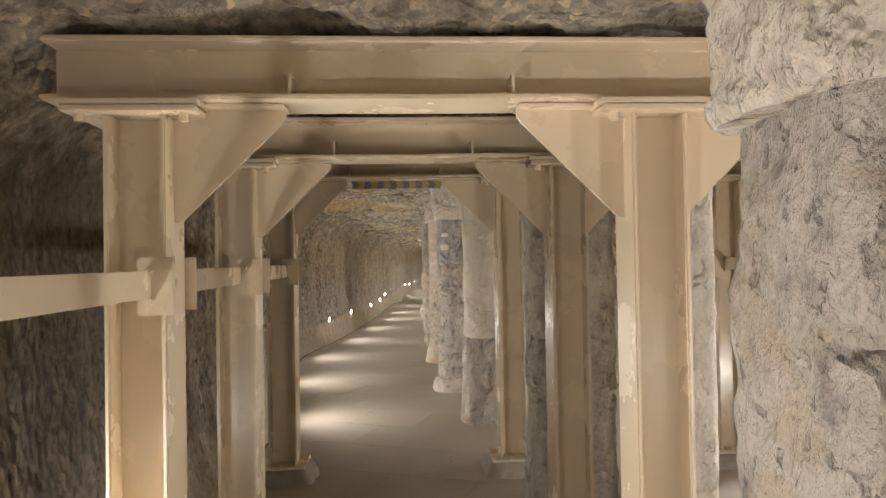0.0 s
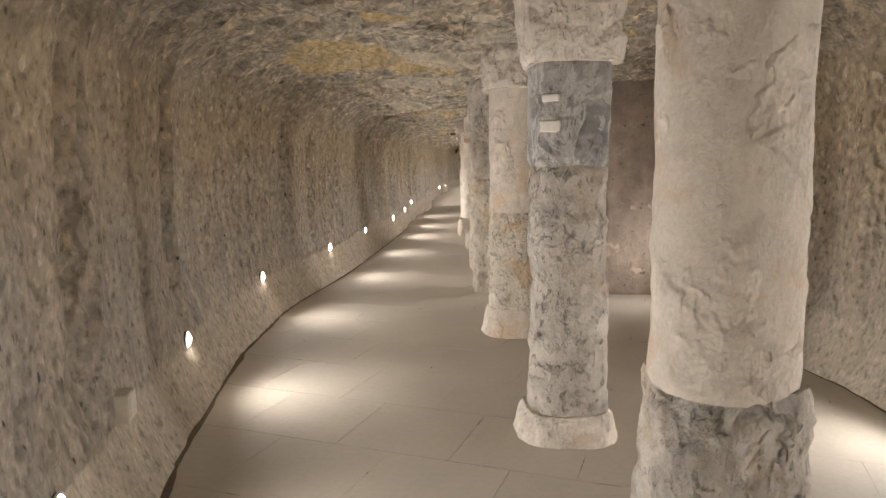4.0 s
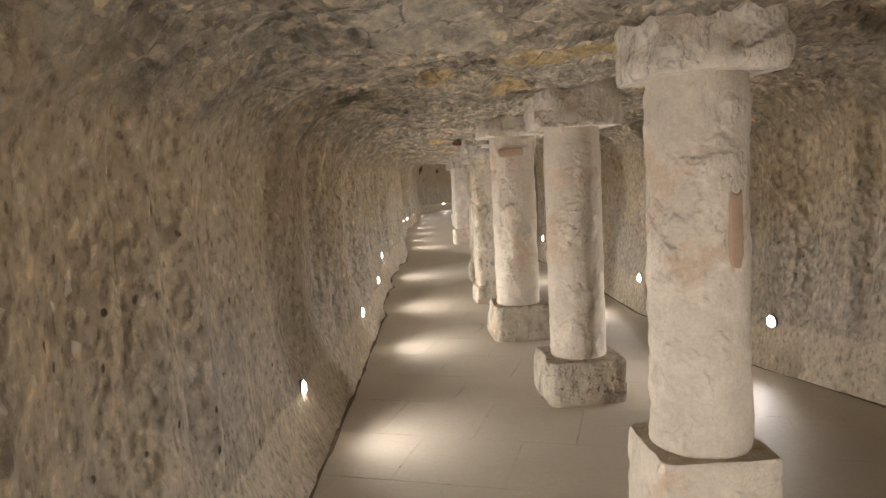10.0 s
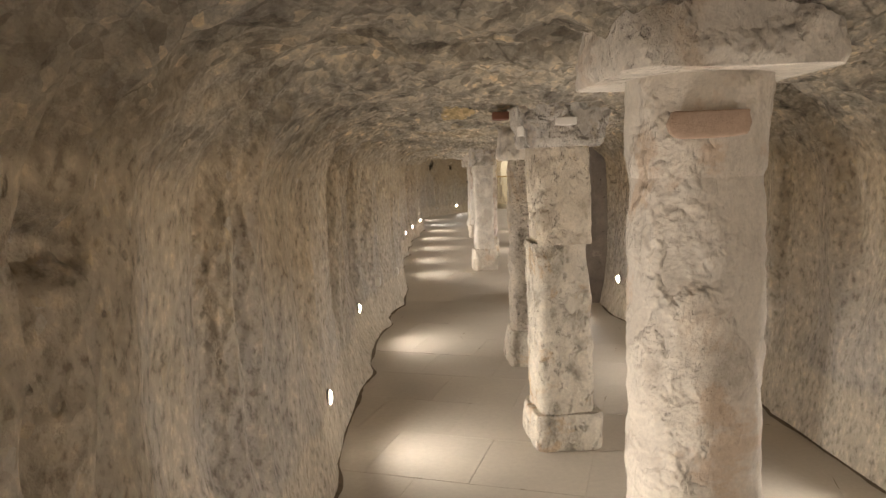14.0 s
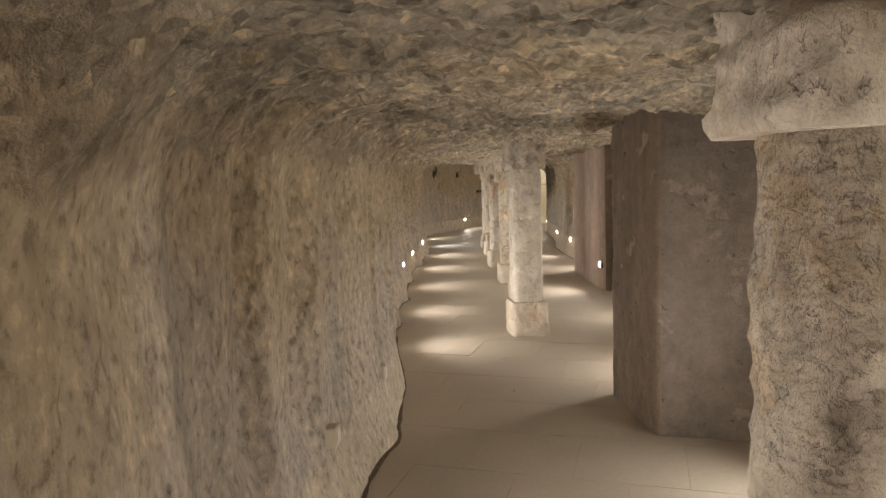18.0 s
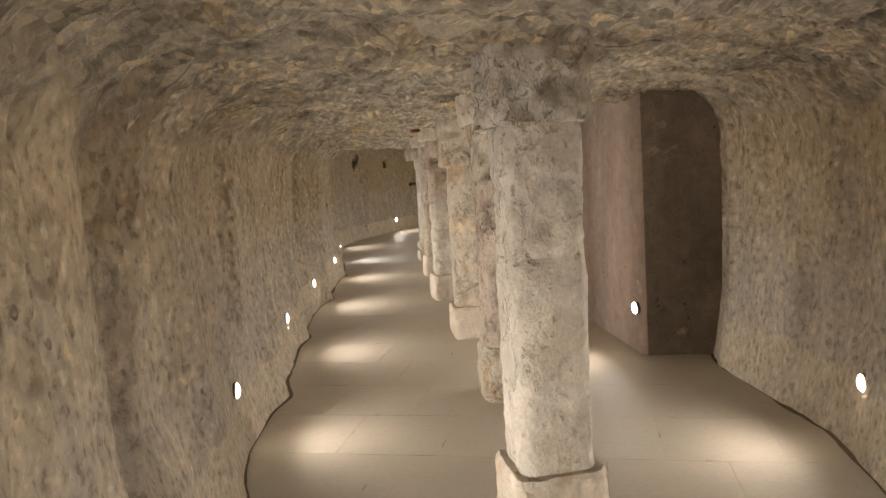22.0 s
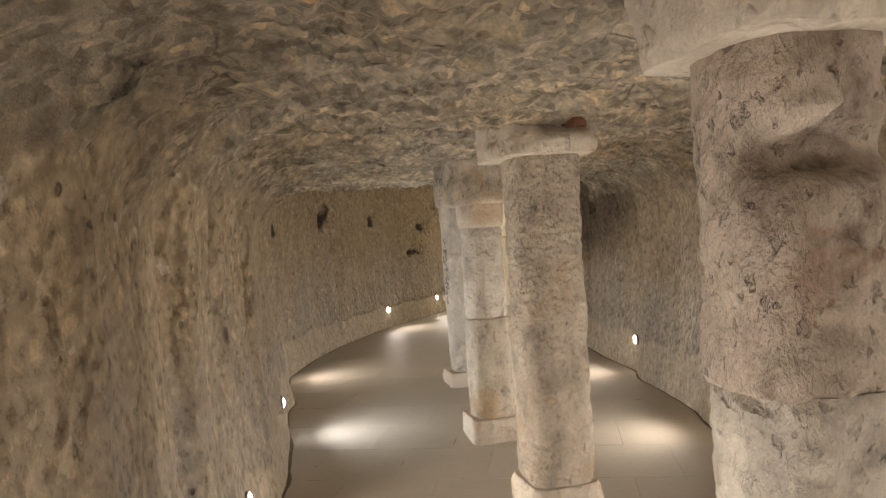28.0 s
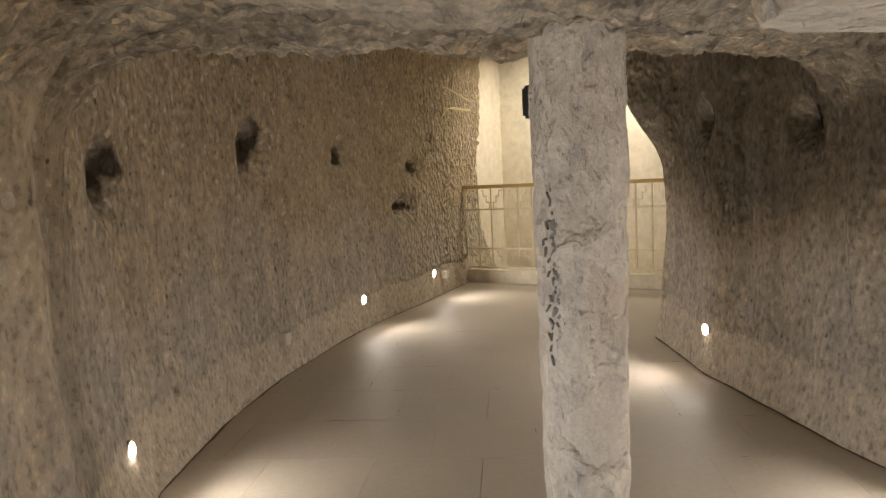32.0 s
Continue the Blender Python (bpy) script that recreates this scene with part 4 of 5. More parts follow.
p16 = pillar(1.45, 32.17, "leaning weathered pillar with a deep notch and patched capital", [
    ("plinth", L(0, 0.3, 0.21, 0.2, 53, 6, 0.03), M_PALE), ("shaft", L(0.29, 1.2, 0.162, 0.165, 54, 3, 0.03, chunk=0.03), M_GREYPALE),
    ("upper_shaft", L(1.19, 1.92, 0.165, 0.162, 55, 3, 0.03, chunk=0.02, dents=[(-100, 1.68, 55, 0.05, 0.1)]), M_BROWN), ("capital", L(1.9, 2.06 + TOP, 0.24, 0.25, 56, 8, 0.012), M_MORTAR)])
p17 = pillar(1.66, 34.16, "chiselled slanting pillar on a low plinth", [
    ("plinth", L(0, 0.28, 0.21, 0.19, 57, 6, 0.03), M_PALE), ("shaft", L(0.27, 1.92, 0.168, 0.17, 58, 4, 0.025, lean=(0.02, 0)), M_PECKED),
    ("capital", L(1.9, 2.05 + TOP, 0.26, 0.27, 59, 5, 0.03, dents=[(-80, 2.05, 40, 0.06, 0.08)]), M_MORTAR)])
pillar(1.83, 35.81, "smooth round column on a rough square plinth", [
    ("plinth", L(0, 0.17, 0.21, 0.2, 60, 8, 0.02), M_PALE), ("shaft", L(0.16, 0.9, 0.16, 0.158, 61, 3, 0.025), M_ROUGH),
    ("upper_shaft", L(0.9, 1.57, 0.156, 0.156, 62, 2.05, 0.006), M_GREYPALE), ("neck", L(1.57, 1.76, 0.165, 0.175, 63, 2.4, 0.012), M_PALE),
    ("capital", L(1.74, 2.04 + TOP, 0.29, 0.29, 64, 7, 0.03), M_ROUGH)])
p19 = pillar(2.105, 37.61, "narrow grey-white pillar with sooty streaks on a low plinth", [
    ("plinth", L(0, 0.14, 0.215, 0.205, 65, 8, 0.02), M_PALE), ("shaft", L(0.13, 2.05 + TOP, 0.145, 0.16, 66, 3.6, 0.018), M_GREYPALE)])


def patch(parent, name, ang, z, w, h, r, material, label="", proud=0.012, roll=0):
    """A flat piece set into a pillar's face at an angle, a height and a distance from its axis."""
    bm = bmesh.new()
    made = bmesh.ops.create_uvsphere(bm, u_segments=24, v_segments=12, radius=1)["verts"]
    rnd = random.Random(z * 100 + ang)
    sx, sz = rnd.random() * 9, rnd.random() * 9
    for v in made:
        e = [math.copysign(abs(q) ** 0.3, q) for q in v.co]
        k = 1 + 0.14 * noise.noise((v.co.x * 2 + sx, 0, v.co.z * 2 + sz))
        v.co = Vector((e[0] * w / 2 * k, e[1] * proud, e[2] * h / 2 * k))
    a_ = radians(ang)
    m = pose(r * math.cos(a_), r * math.sin(a_), z, 0, 0, ang + 90) @ pose(0, 0, 0, 0, roll, 0)
    bmesh.ops.transform(bm, matrix=m, verts=bm.verts)
    return part(name, bm, material, parent, label, True)


patch(p4, "plaster_mark", -125, 1.675, 0.085, 0.035, 0.205, M_PATCH, "white plaster dab")
patch(p4, "plaster_mark", -125, 1.545, 0.1, 0.055, 0.205, M_PATCH, "white plaster dab")
patch(p9, "inlay", -105, 1.73, 0.22, 0.075, 0.215, M_RED, "reddish stone inlay")
patch(p7, "inlay", -72, 1.3, 0.06, 0.28, 0.186, M_RED, "reddish stone inlay")
patch(p10, "plaster_mark", -95, 1.87, 0.12, 0.045, 0.262, M_PATCH, "white plaster dab")
patch(p10, "plaster_mark", -150, 1.83, 0.06, 0.06, 0.28, M_PATCH, "white plaster dab")
patch(p14, "plaster_mark", -120, 1.93, 0.15, 0.11, 0.245, M_PATCH, "white plaster repair")
patch(p14, "plaster_mark", -72, 1.95, 0.13, 0.06, 0.235, M_PATCH, "white plaster repair")
patch(p16, "plaster_mark", -100, 1.98, 0.1, 0.1, 0.24, M_PATCH, "white plaster repair")
for ob, ang, r, z in ((p16, -165, 0.3, 2.03), (p16, -95, 0.235, 2.04), (p16, -70, 0.25, 2.045), (p10, 170, 0.33, 1.93), (p17, -60, 0.24, 2.04)):
    patch(ob, "wedge", ang, z, 0.1, 0.045, r, M_RUST, "rusty brown wedge", 0.05)
rnd_soot = random.Random(4)
for _ in range(84):
    ang, z = rnd_soot.gauss(-151, 9), rnd_soot.choice((rnd_soot.gauss(1.32, 0.07), rnd_soot.gauss(1.08, 0.1)))
    patch(p19, "soot_fleck", ang, z, rnd_soot.uniform(0.004, 0.012), rnd_soot.uniform(0.006, 0.04), 0.159 + 0.008 * abs(math.sin(2 * radians(ang))), M_SOOT, "dark sooty fleck", 0.005, rnd_soot.uniform(-50, 50))


# ---- plastered piers ----
def pier(corners, top, seed, label, material, front):
    """A plastered block on four corners, with rounded arrises and an uneven face; front is the south side's material.
    """
    pts, n = [], len(corners)
    for k in range(n):
        p0, p1, p2 = (Vector(corners[(k + q) % n]) for q in (-1, 0, 1))
        a_, b_ = p1 + (p0 - p1).normalized() * 0.035, p1 + (p2 - p1).normalized() * 0.035
        pts += [a_, (a_ + b_) / 4 + p1 / 2, b_]
        end = p2 + (p1 - p2).normalized() * 0.035
        m = max(2, int((end - b_).length / 0.035))
        pts += [b_.lerp(end, q / m) for q in range(1, m)]
    xy = np.array([(p.x, p.y) for p in pts])
    tang = np.roll(xy, -1, 0) - np.roll(xy, 1, 0)
    nrm = np.stack([tang[:, 1], -tang[:, 0]], 1) / np.linalg.norm(tang, axis=1)[:, None]
    zs = np.linspace(-0.03, top, 64)
    p = np.stack([np.repeat(xy[None, :, 0], 64, 0), np.repeat(xy[None, :, 1], 64, 0), np.repeat(zs[:, None], len(xy), 1)], -1)
    off = 0.02 * fbm(p * 2.2 + seed, 3) + 0.008 * fbm(p * 11.0 + seed, 3, 0.6)
    p[..., :2] += nrm[None] * off[..., None]
    s_ = len(xy)
    i_ = (np.arange(63)[:, None] * s_ + np.arange(s_)).ravel()
    j_ = (np.arange(63)[:, None] * s_ + (np.arange(s_) + 1) % s_).ravel()
    faces = [tuple(r) for r in np.stack([i_, j_, j_ + s_, i_ + s_], 1)] + [tuple(range(63 * s_, 64 * s_))]
    p = p.reshape(-1, 3)
    body = thing("pier", label, "pier", "plastered piers")
    # Faces turned south take the front material, darker on two of the piers.
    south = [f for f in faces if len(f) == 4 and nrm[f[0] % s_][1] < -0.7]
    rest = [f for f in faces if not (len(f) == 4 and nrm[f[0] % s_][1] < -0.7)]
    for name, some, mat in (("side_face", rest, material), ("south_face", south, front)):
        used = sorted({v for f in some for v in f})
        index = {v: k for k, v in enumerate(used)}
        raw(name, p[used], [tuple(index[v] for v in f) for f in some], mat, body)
    return body


pier([(1.09, 11.84), (2.1, 11.68), (2.2, 13.1), (1.06, 13.03)], 2.25, 70, "brown plastered pier standing against the rock wall", M_PIER, M_PIER)
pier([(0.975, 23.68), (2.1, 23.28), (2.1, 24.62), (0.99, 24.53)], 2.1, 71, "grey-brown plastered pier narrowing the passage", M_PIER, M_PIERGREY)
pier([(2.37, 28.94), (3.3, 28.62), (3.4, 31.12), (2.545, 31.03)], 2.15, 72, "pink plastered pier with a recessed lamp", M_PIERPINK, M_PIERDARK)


def seam(name, table, side):
    """The ragged dark gap between paving and rock."""
    y0 = np.arange(1.0, 44.3, 0.05)
    x0 = np.array([float(np.interp(v, ys, xl if side > 0 else xr)) for v in y0])
    w = 0.012 + 0.022 * np.array([noise.noise((side * 3.1, 2.3 * v, 0.4)) + 0.5 * noise.noise((side, 9.0 * v, 1.4)) for v in y0])
    n_ = len(y0)
    verts = [(x - side * 0.2, v, 0.004) for x, v in zip(x0, y0)] + [(x + side * max(0.003, q), v, 0.004) for x, v, q in zip(x0, y0, w)]
    faces = [(k, k + 1, n_ + k + 1, n_ + k) if side < 0 else (k, n_ + k, n_ + k + 1, k + 1) for k in range(n_ - 1)]
    return tagged(raw(name, verts, faces, M_DIRT), "ragged strip of dark dirt along the foot of the wall", "trim", kind="structure")


seam("trim_west", WEST, 1)
seam("trim_east", EAST, -1)


# ---- recessed wall lamps ----
def disc(bm, r, x0, x1, seg=20, m=None):
    """A short cylinder along x."""
    made = bmesh.ops.create_cone(bm, cap_ends=True, segments=seg, radius1=r, radius2=r, depth=x1 - x0)["verts"]
    bmesh.ops.transform(bm, matrix=Matrix.Translation(((x0 + x1) / 2, 0, 0)) @ Matrix.Rotation(math.pi / 2, 4, "Y"), verts=made)
    if m is not None:
        bmesh.ops.transform(bm, matrix=m, verts=made)
    return bm


def lamp_ring():
    bm = bmesh.new()
    prof = [(0.0, 0.041), (0.0, 0.05), (0.006, 0.052), (0.01, 0.048), (0.008, 0.043)]
    n = 24
    grid = [[bm.verts.new((h, r * math.cos(2 * math.pi * k / n), r * math.sin(2 * math.pi * k / n))) for k in range(n)] for h, r in prof]
    for a0, b0 in zip(grid, grid[1:]):
        for k in range(n):
            bm.faces.new((a0[k], a0[(k + 1) % n], b0[(k + 1) % n], b0[k]))
    return bm


def dome(r, h):
    """A bulging lens along x."""
    bm = bmesh.new()
    made = bmesh.ops.create_uvsphere(bm, u_segments=20, v_segments=10, radius=1)["verts"]
    for v in made:
        v.co = Vector((max(v.co.x, -0.05) * h, v.co.y * r, v.co.z * r))
    return bm


LAMPS = {}


def wall_lamp(x, y, z, facing, cool=False, power=1.0):
    """A round lamp let into the rock, facing along the angle (degrees from +x)."""
    kind = "cool" if cool else "warm"
    m = pose(x, y, z, 0, 0, facing)
    if kind not in LAMPS:
        lamp = thing("wall_lamp", ("cool white" if cool else "warm white") + " round lamp recessed low in the rock wall, lit", "lamp", "floor-washing wall lamps")
        part("ring", lamp_ring(), M_RING, lamp, "pale metal ring", True)
        part("housing", disc(bmesh.new(), 0.05, -0.09, 0.0), M_DARK, lamp)
        part("lens", dome(0.042, 0.022), M_COOL if cool else M_LENS, lamp, "glowing lens", True)
        lamp.matrix_basis = m
        LAMPS[kind] = lamp
    else:
        copy_thing(LAMPS[kind], m)
    light = bpy.data.lights.new("lamp_light", "SPOT")
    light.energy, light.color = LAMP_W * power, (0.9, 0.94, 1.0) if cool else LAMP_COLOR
    light.spot_size, light.spot_blend, light.shadow_soft_size = radians(162), 1.0, 0.06
    ob = new("lamp_light", light)
    c, s2 = math.cos(radians(facing)), math.sin(radians(facing))
    eye = Vector((x + 0.07 * c, y + 0.07 * s2, z))
    ob.matrix_world = look(eye, eye + Vector((c, s2, 0.3)))


def skin_x(y, z, east=False):
    """The wall's face at a place along the gallery."""
    r = int(np.abs(ys - y).argmin())
    cols = np.arange(c_b, lastcol) if east else np.arange(0, c_a)
    k = cols[np.abs(Z[r, cols] - z).argmin()]
    return float(X[r, k])


def slope(y, east=False):
    t = EAST if east else WEST
    return math.degrees(math.atan2(float(knots(t, y + 0.4) - knots(t, y - 0.4)), 0.8))


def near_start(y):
    """The lamps round the steel frames are raised to brighten the start, the one beside the pier and those at the far
    end lowered.
    """
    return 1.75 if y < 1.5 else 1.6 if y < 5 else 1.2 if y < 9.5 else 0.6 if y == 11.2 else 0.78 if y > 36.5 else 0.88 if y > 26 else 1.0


# Lamps below y 5, and east 24.95, are unseen; their places are assumed.
WEST_LAMPS = [(-1.3, 0.36), (0.75, 0.36), (2.8, 0.36), (6.98, 0.36), (8.97, 0.36), (11.1, 0.37), (13.2, 0.365), (15.28, 0.355), (17.5, 0.35), (19.42, 0.35), (21.97, 0.36),
              (26.25, 0.36), (28.1, 0.36), (30.12, 0.35), (32.3, 0.305), (34.36, 0.31), (36.4, 0.3), (38.74, 0.305), (42.2, 0.3), (43.55, 0.3)]
EAST_LAMPS = [(-1.3, 0.36), (0.8, 0.36), (1.95, 0.36), (4.0, 0.36), (6.02, 0.36), (8.06, 0.36), (11.2, 0.41), (15.97, 0.355), (18.27, 0.355), (20.5, 0.36), (22.72, 0.4), (24.95, 0.36),
              (26.95, 0.36), (31.3, 0.35), (33.2, 0.34), (35.2, 0.335), (37.28, 0.31), (39.5, 0.31)]
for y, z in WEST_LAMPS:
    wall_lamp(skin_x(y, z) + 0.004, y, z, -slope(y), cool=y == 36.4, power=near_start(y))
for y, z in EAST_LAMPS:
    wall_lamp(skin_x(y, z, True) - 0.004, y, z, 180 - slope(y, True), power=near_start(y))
for x, y in ((1.055, 12.4), (2.365, 29.05)):
    wall_lamp(x, y, 0.36, 180)


# ---- steel support frames ----
def post(parent, x, y, z0, z1, half=0.09):
    p = part("post", boxes(((x - half + 0.013, y - 0.005, z0), (x + half - 0.013, y + 0.005, z1)), bevel=0.002), M_STEEL, parent)
    for xa in (x - half, x + half - 0.015):
        part("flange", boxes(((xa, y - half, z0), (xa + 0.015, y + half, z1)), bevel=0.004), M_STEEL, p)
    part("base_plate", boxes(((x - 0.15, y - 0.15, z0 - 0.016), (x + 0.15, y + 0.15, z0)), bevel=0.003), M_STEEL, p)
    part("head_plate", boxes(((x - 0.19, y - 0.14, z1 - 0.002), (x + 0.19, y + 0.14, z1 + 0.016)), bevel=0.003), M_STEEL, p)
    part("packing_plate", boxes(((x - 0.2, y - 0.14, z1 + 0.018), (x + 0.2, y + 0.14, z1 + 0.036)), bevel=0.003), M_STEEL, p)
    for dx in (-0.15, 0.15):
        for dy in (-0.1, 0.1):
            bm = bmesh.new()
            bmesh.ops.create_cone(bm, cap_ends=True, segments=6, radius1=0.014, radius2=0.014, depth=0.03)
            bmesh.ops.translate(bm, vec=(x + dx, y + dy, z1 - 0.012), verts=bm.verts)
            part("bolt", bm, M_STEEL, p)
    return p


def gusset(parent, x, y, z, side, size=0.345):
    g = part("gusset", prism([(x, z), (x + side * size, z), (x + side * size, z - 0.025), (x + side * 0.02, z - size), (x, z - size)], "y", y - 0.007, y + 0.007), M_STEEL, parent)
    part("gusset_plate", boxes(((min(x, x + side * size), y - 0.06, z), (max(x, x + side * size), y + 0.06, z + 0.012)), bevel=0.002), M_STEEL, g)


def steel_frame(y, under, xs, label, tape=False):
    f = thing("steel_frame", label, "steel frame", "steel support frames")
    foot = 0.09
    for x in xs:
        p = post(f, x, y, foot + 0.016, under - 0.038)
        ped = raw("pedestal", *lump(z0=-0.02, z1=foot, w0=0.21, w1=0.17, d0=0.21, d1=0.17, power=5, rough=0.03, seed=80 + x + y), M_CONC, p)
        ped.location = (x, y, 0)
        tagged(ped, "rough concrete footing")
    x0, x1, t = xs[0] - 0.26, 2.0, 0.19
    web = part("beam", boxes(((x0, y - 0.005, under + 0.015), (x1, y + 0.005, under + t - 0.015)), bevel=0.002), M_STEEL, f)
    for za in (under, under + t - 0.017):
        part("flange", boxes(((x0, y - 0.11, za), (x1, y + 0.11, za + 0.017)), bevel=0.004), M_STEEL, web)
    for xa, xb in zip(xs, xs[1:]):
        gusset(f, xa + 0.09, y, under - 0.014, 1)
        gusset(f, xb - 0.09, y, under - 0.014, -1)
    for x in (xs[0] + 0.46, xs[1] - 0.46):
        part("web_stiffener", boxes(((x - 0.005, y - 0.1, under + 0.017), (x + 0.005, y - 0.005, under + 0.08)), bevel=0.001), M_STEEL, f)
    for x, side in ((xs[0] + 0.09, 1), (xs[2] - 0.09, -1)):
        for dy, reach in ((-0.108, 0.075), (0.108, 0.05)):
            br = part("bracket", boxes(((min(x + side * 0.03, x - side * reach), y + dy - 0.005, 1.265), (max(x + side * 0.03, x - side * reach), y + dy + 0.005, 1.435)), bevel=0.002), M_STEEL, f)
            for dz in (1.31, 1.39):
                bm = bmesh.new()
                bmesh.ops.create_cone(bm, cap_ends=True, segments=6, radius1=0.012, radius2=0.012, depth=0.03)
                bmesh.ops.transform(bm, matrix=pose(x - side * 0.04, y + dy - 0.015, dz, 90, 0, 0), verts=bm.verts)
                part("bolt", bm, M_STEEL, br)
    if tape:
        n = 14
        w = (xs[1] - xs[0] - 0.9) / n
        for k in range(n):
            xa = xs[0] + 0.45 + k * w
            part("tape_stripe", prism([(xa, under - 0.052), (xa + w - 0.001, under - 0.052), (xa + w + 0.014, under - 0.027), (xa + w - 0.001, under - 0.001), (xa, under - 0.001), (xa + 0.014, under - 0.027)],
                                      "y", y + 0.1, y + 0.104), M_YELLOW if k % 2 else M_BLUE, f, "amber stripe" if k % 2 else "dark blue stripe")
    return f


steel_frame(3.077, 1.9, (-1.41, 0.186, 1.6), "cream-painted steel portal frame with triangular gussets")
steel_frame(4.2, 1.892, (-1.385, 0.182, 1.6), "cream-painted steel portal frame beside a grey pillar")
steel_frame(5.47, 1.955, (-1.4, 0.107, 1.6), "cream-painted steel frame with amber and blue warning tape", tape=True)
for x in (-1.36, 1.55):
    r = thing("tie_bar", "long flat cream-painted steel bar joining the posts", "steel bar", "tie bars")
    for ya, yb in ((0.5, 2.96), (3.19, 4.085), (4.315, 5.355)):
        part("bar", boxes(((x - 0.006, ya, 1.315), (x + 0.006, yb, 1.395)), bevel=0.002), M_STEEL, r)


# ---- the landing at the far end ----
A, B = Vector((3.9, 44.5, 0)), Vector((5.9, 42.45, 0))
along = (B - A).normalized()
ANG = math.degrees(math.atan2(along.y, along.x))
RAIL = pose(A.x, A.y, 0, 0, 0, ANG)
SPAN = (B - A).length


def end_part(name, bm, material, parent, label=""):
    bmesh.ops.transform(bm, matrix=RAIL, verts=bm.verts)
    return part(name, bm, material, parent, label)


cream = part("wall_end", boxes(((-1.5, 1.5, -2.5), (SPAN + 4, 1.8, 4.2))), M_CREAM)
cream.matrix_basis = RAIL
tagged(cream, "bright cream plastered wall beyond the balustrade", "wall", kind="structure")
side_wall = part("wall_shaft", boxes(((-0.4, 0.0, -2.5), (-0.06, 1.5, 4.2))), M_CREAM)
side_wall.matrix_basis = RAIL
tagged(side_wall, "cream plastered side of the bright stair shaft", "wall", kind="structure")
bal = thing("balustrade", "cream balustrade of thin bars with stepped ornaments under a golden handrail", "balustrade")
end_part("plinth", boxes(((-0.1, -0.06, -0.02), (SPAN + 0.3, 0.06, 0.18)), bevel=0.005), M_CREAM, bal)
end_part("handrail", boxes(((-0.1, -0.035, 1.325), (SPAN + 0.3, 0.035, 1.375)), bevel=0.008), M_GOLD, bal, "golden-brown handrail")
for z in (0.2, 0.47, 1.02):
    end_part("cross_bar", boxes(((-0.05, -0.012, z), (SPAN + 0.3, 0.012, z + 0.024)), bevel=0.003), M_BAR, bal)
n = int(SPAN / 0.2) + 2
for k in range(n):
    x = 0.02 + 0.2 * k
    end_part("baluster", boxes(((x - 0.009, -0.009, 0.18), (x + 0.009, 0.009, 1.33)), bevel=0.003), M_BAR, bal)
    if k < n - 1:
        for z0, z1, flip in ((0.22, 0.46, 0), (1.05, 1.31, 1)):
            hs, w_, up_ = (z1 - z0) / 3, 0.045, [(0.0, z0)]
            for q in range(3):
                up_ += [(w_ * q, z0 + hs * (q + 1) - 0.011 * (q == 2)), (w_ * (q + 1), z0 + hs * (q + 1) - 0.011 * (q == 2))]
            ring_ = up_ + [(a0 + 0.011, zz - 0.011) for a0, zz in reversed(up_)]
            ring_ = [(x + 0.03 + (a0 if (k + flip) % 2 else 0.15 - a0), zz) for a0, zz in ring_]
            bm = prism(ring_, "y", -0.006, 0.006)
            end_part("stepped_ornament", bm, M_BAR, bal)
# Unseen area lamp and fixture, added to brighten the cream wall
shaft_light = bpy.data.lights.new("shaft_lamp", "AREA")
shaft_light.shape, shaft_light.size, shaft_light.size_y, shaft_light.energy, shaft_light.color = "RECTANGLE", 1.4, 0.4, 80.0, (1.0, 0.92, 0.77)
lamp_ob = new("shaft_lamp", shaft_light)
lamp_ob.matrix_world = RAIL @ pose(SPAN * 0.55, 0.75, 3.25, 8, 0, 0)
fix = thing("ceiling_light", "long ceiling light added out of view to light the shaft", "lamp")
end_part("housing", boxes(((SPAN * 0.55 - 0.72, 0.53, 3.27), (SPAN * 0.55 + 0.72, 0.97, 3.34)), bevel=0.006), M_DARK, fix)
end_part("stem", boxes(((SPAN * 0.55 - 0.02, 0.73, 3.33), (SPAN * 0.55 + 0.02, 0.77, 3.75))), M_DARK, fix)

# A spotlight hung behind the last pillar, and painted pipes on the rock
spot = thing("spotlight", "small black spotlight hanging from the rock edge", "lamp", at=(2.387, 38.62, 0))
part("body", boxes(((-0.05, -0.06, 1.83), (0.05, 0.06, 2.0)), bevel=0.015), M_DARK, spot)
part("bracket", boxes(((-0.012, -0.012, 1.98), (0.012, 0.012, 3.5))), M_DARK, spot)


def pipe(name, points, r, material, parent):
    cu = bpy.data.curves.new(name, "CURVE")
    cu.dimensions, cu.bevel_depth, cu.bevel_resolution = "3D", r, 3
    sp = cu.splines.new("POLY")
    sp.points.add(len(points) - 1)
    for p_, q in zip(sp.points, points):
        p_.co = (*q, 1)
    cu.materials.append(material)
    ob = new(name, cu)
    ob.parent = parent
    return ob


rig = thing("pipe_bracket", "yellow-painted pipe bracket fixed to the rock wall", "pipe")
pipe("upright", [(3.44, 43.8, 2.36), (3.44, 43.8, 2.7)], 0.012, M_PIPE, rig)
pipe("strut", [(3.44, 43.8, 2.68), (3.98, 44.3, 2.53)], 0.012, M_PIPE, rig)
pipe("arm", [(3.44, 43.8, 2.4), (3.98, 44.3, 2.4)], 0.012, M_PIPE, rig)
pipe("bent_pipe", [(3.38, 43.74, 2.18), (3.42, 43.78, 2.3), (3.5, 43.86, 2.38), (3.62, 43.98, 2.42), (3.98, 44.3, 2.41)], 0.012, M_PIPE, rig)


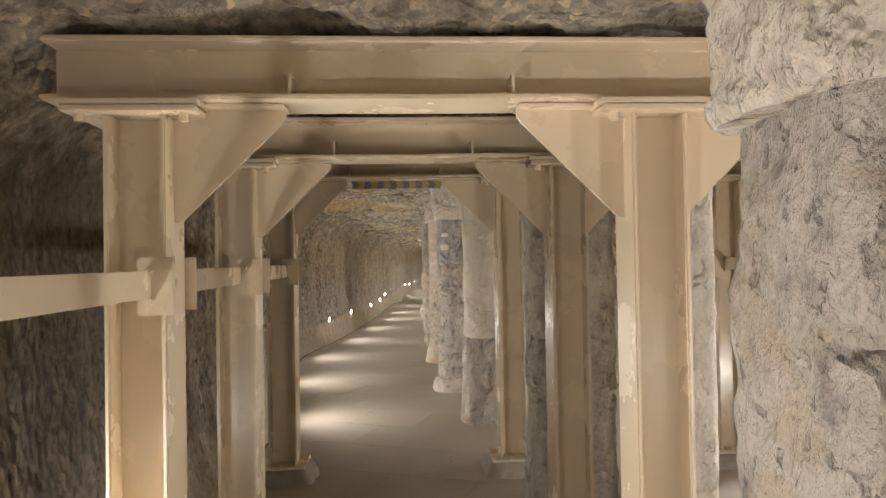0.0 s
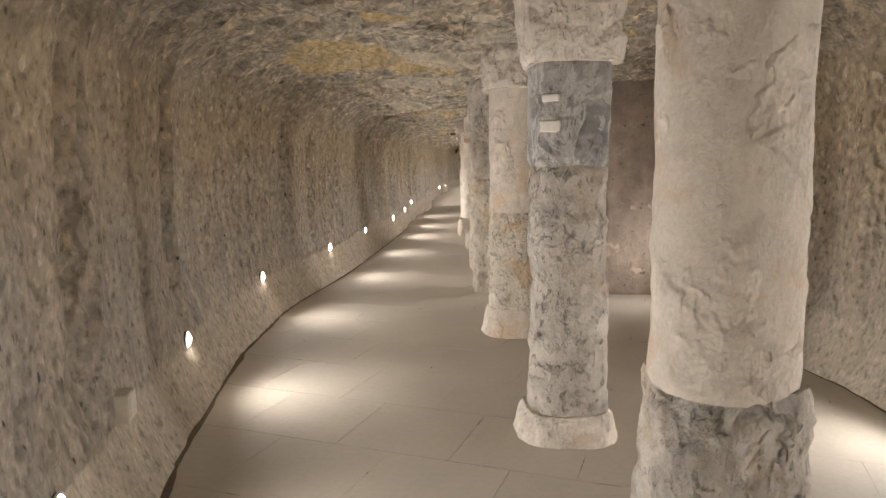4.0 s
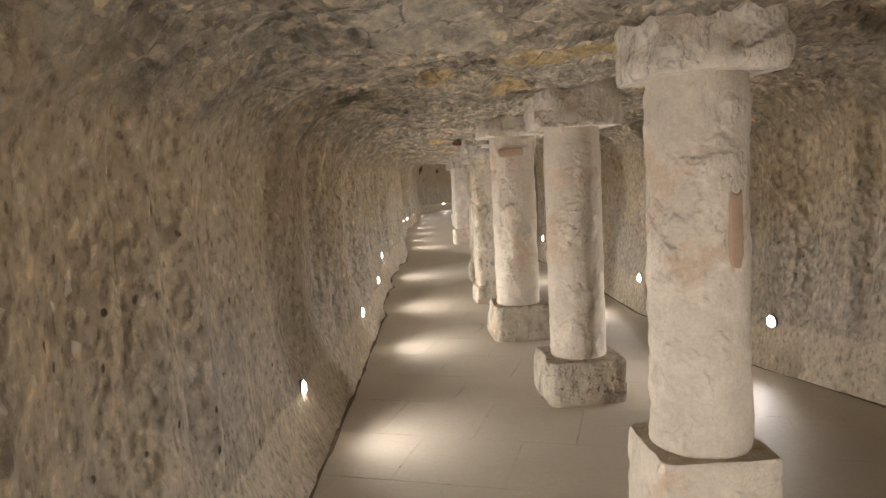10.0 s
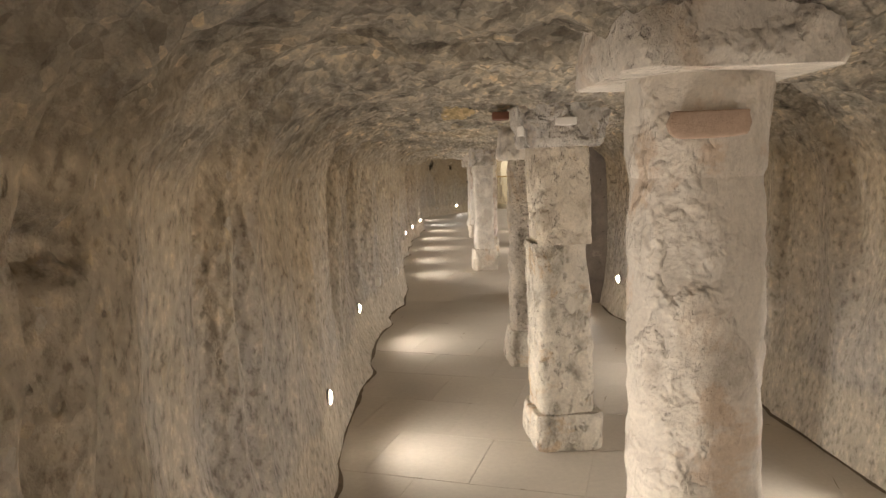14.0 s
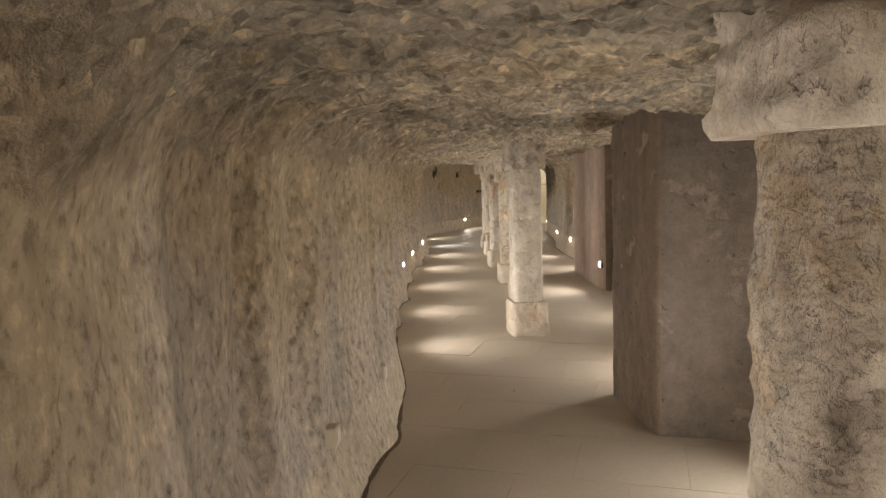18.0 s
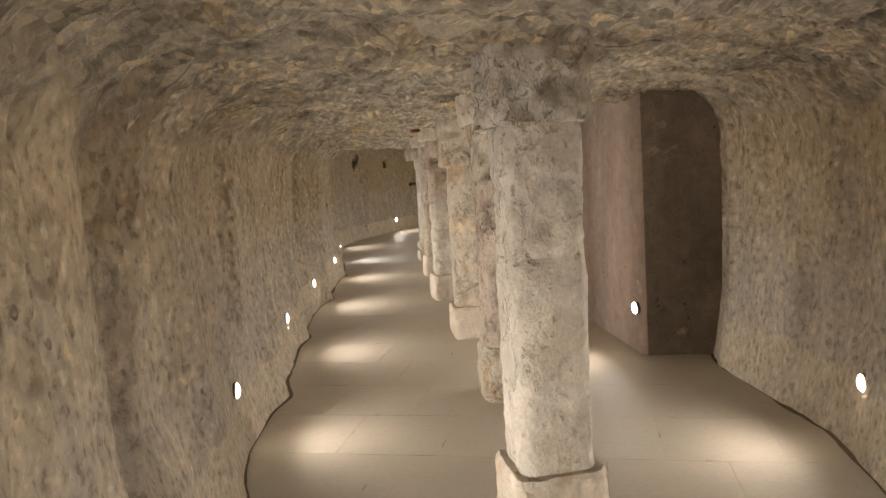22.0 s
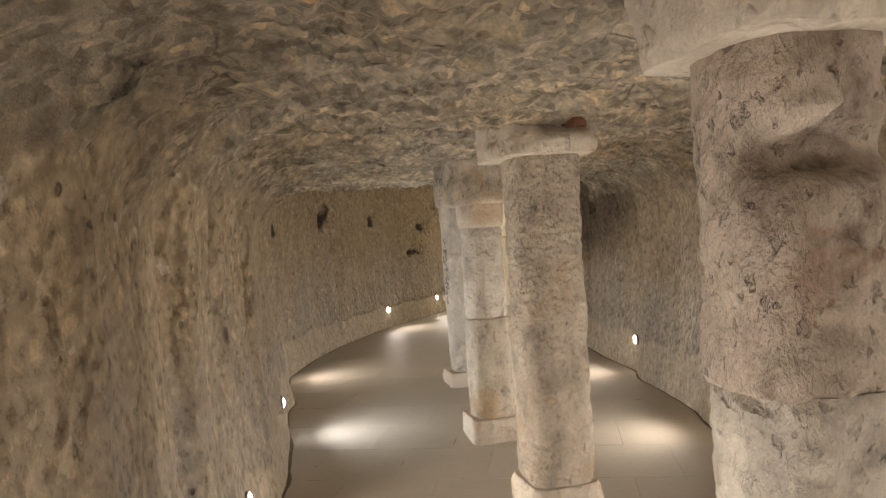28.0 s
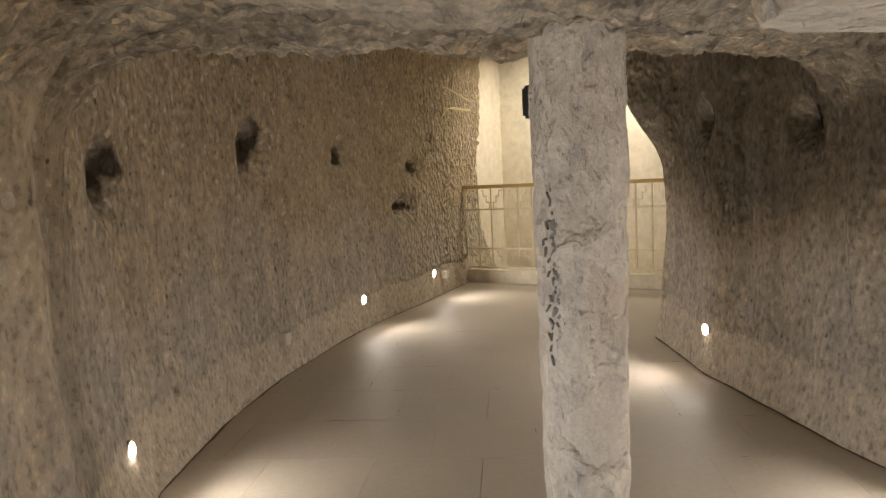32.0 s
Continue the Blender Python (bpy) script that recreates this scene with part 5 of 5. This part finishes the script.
# ---- small boxes on the walls ----
def socket(y, z, size, label, proud=0.035):
    x = max(skin_x(y + dy, z + dz) for dy in (-0.06, 0, 0.06) for dz in (-0.06, 0, 0.06))
    b_ = thing("socket_box", label, "socket", "wall sockets", at=(x - 0.03, y, z))
    b_.rotation_euler = (0, 0, radians(-slope(y)))
    part("box", boxes(((-0.02, -size / 2, -size / 2), (proud + 0.03, size / 2, size / 2)), bevel=0.005), M_BOX, b_)
    part("cover", boxes(((proud + 0.031, -size * 0.36, -size * 0.36), (proud + 0.035, size * 0.36, size * 0.36)), bevel=0.001), M_RING, b_, "grey cover plate")


socket(7.75, 0.4, 0.12, "pale plastered socket box low on the rock wall")
socket(22.76, 0.485, 0.09, "ivory socket box on the rock wall beside a lamp")
socket(24.05, 0.4, 0.1, "flat ivory socket box low on the rock wall", 0.015)
socket(35.9, 0.3, 0.09, "ivory socket box behind the rock rib")
socket(40.8, 0.3, 0.1, "framed ivory socket low on the rock wall", 0.02)
socket(43.75, 0.25, 0.1, "grey socket box near the balustrade", 0.03)


# ---- paving slabs ----
def paving():
    """Slabs 0.6 m square laid askew to the gallery in half bond; the walked aisle's are pieces, the others one part."""
    rnd = random.Random(11)
    f = bpy.data.objects["floor"]
    side, turn = 0.6, radians(-22)
    c, s_ = math.cos(turn), math.sin(turn)
    rest_v, rest_f, count = [], [], 0
    meshes = []
    for k in range(6):
        bm = bmesh.new()
        gap = 0.0002 + 0.0001 * k
        box(bm, (gap, gap, -0.012), (side - gap, side - gap, 0.0), 0.0012)
        me = bpy.data.meshes.new("slab")
        bm.to_mesh(me)
        bm.free()
        me.materials.append(M_FLOOR)
        meshes.append(me)
    gap_v, gap_f = [], []
    for j in range(-12, 90):
        for i in range(-45, 45):
            u, v = i * side + (j % 2) * side / 2, j * side
            x, y = c * u - s_ * v, s_ * u + c * v
            mx, my = x + 0.3 * (c - s_), y + 0.3 * (c + s_)
            if not -1.5 < my < 45 or not float(knots(WEST, my)) - 0.45 < mx < float(knots(EAST, my)) + 0.45:
                continue
            for edge in range(2):
                if rnd.random() < 0.4:
                    at, ln, hw = rnd.uniform(0.0, 0.45), rnd.choice((0.05, 0.08, 0.14)), rnd.uniform(0.0012, 0.003)
                    n0 = len(gap_v)
                    ends = ((at, -hw * 0.3), (at + ln * 0.4, -hw), (at + ln, -hw * 0.2), (at + ln, hw * 0.2), (at + ln * 0.5, hw), (at, hw * 0.3))
                    for a_, b_ in ends:
                        p, q = (a_, b_) if edge else (b_, a_)
                        gap_v.append((x + c * p - s_ * q, y + s_ * p + c * q, 0.001))
                    gap_f.append(tuple(range(n0, n0 + 6)) if edge else tuple(range(n0 + 5, n0 - 1, -1)))
            aisle = mx < float(knots(WEST, my)) + 2.35 and 2 < my < 43
            if aisle and count < 300:
                count += 1
                sl = new("slab", rnd.choice(meshes))
                sl.matrix_basis = pose(x, y, rnd.uniform(-0.0006, 0.0006), 0, 0, -22)
                sl.parent = f
            else:
                n0, g = len(rest_v), rnd.uniform(0.0002, 0.0008)
                for a_, b_ in ((g, g), (side - g, g), (side - g, side - g), (g, side - g)):
                    for z in (-0.012, 0.0):
                        rest_v.append((x + c * a_ - s_ * b_, y + s_ * a_ + c * b_, z))
                rest_f.append((n0 + 1, n0 + 3, n0 + 5, n0 + 7))
                for q in range(4):
                    r = (q + 1) % 4
                    rest_f.append((n0 + 2 * q, n0 + 2 * r, n0 + 2 * r + 1, n0 + 2 * q + 1))
    tagged(raw("open_joints", gap_v, gap_f, M_DIRT, f, False), kind="stuff")
    tagged(raw("slabs", rest_v, rest_f, M_FLOOR, f, False), kind="stuff")


paving()
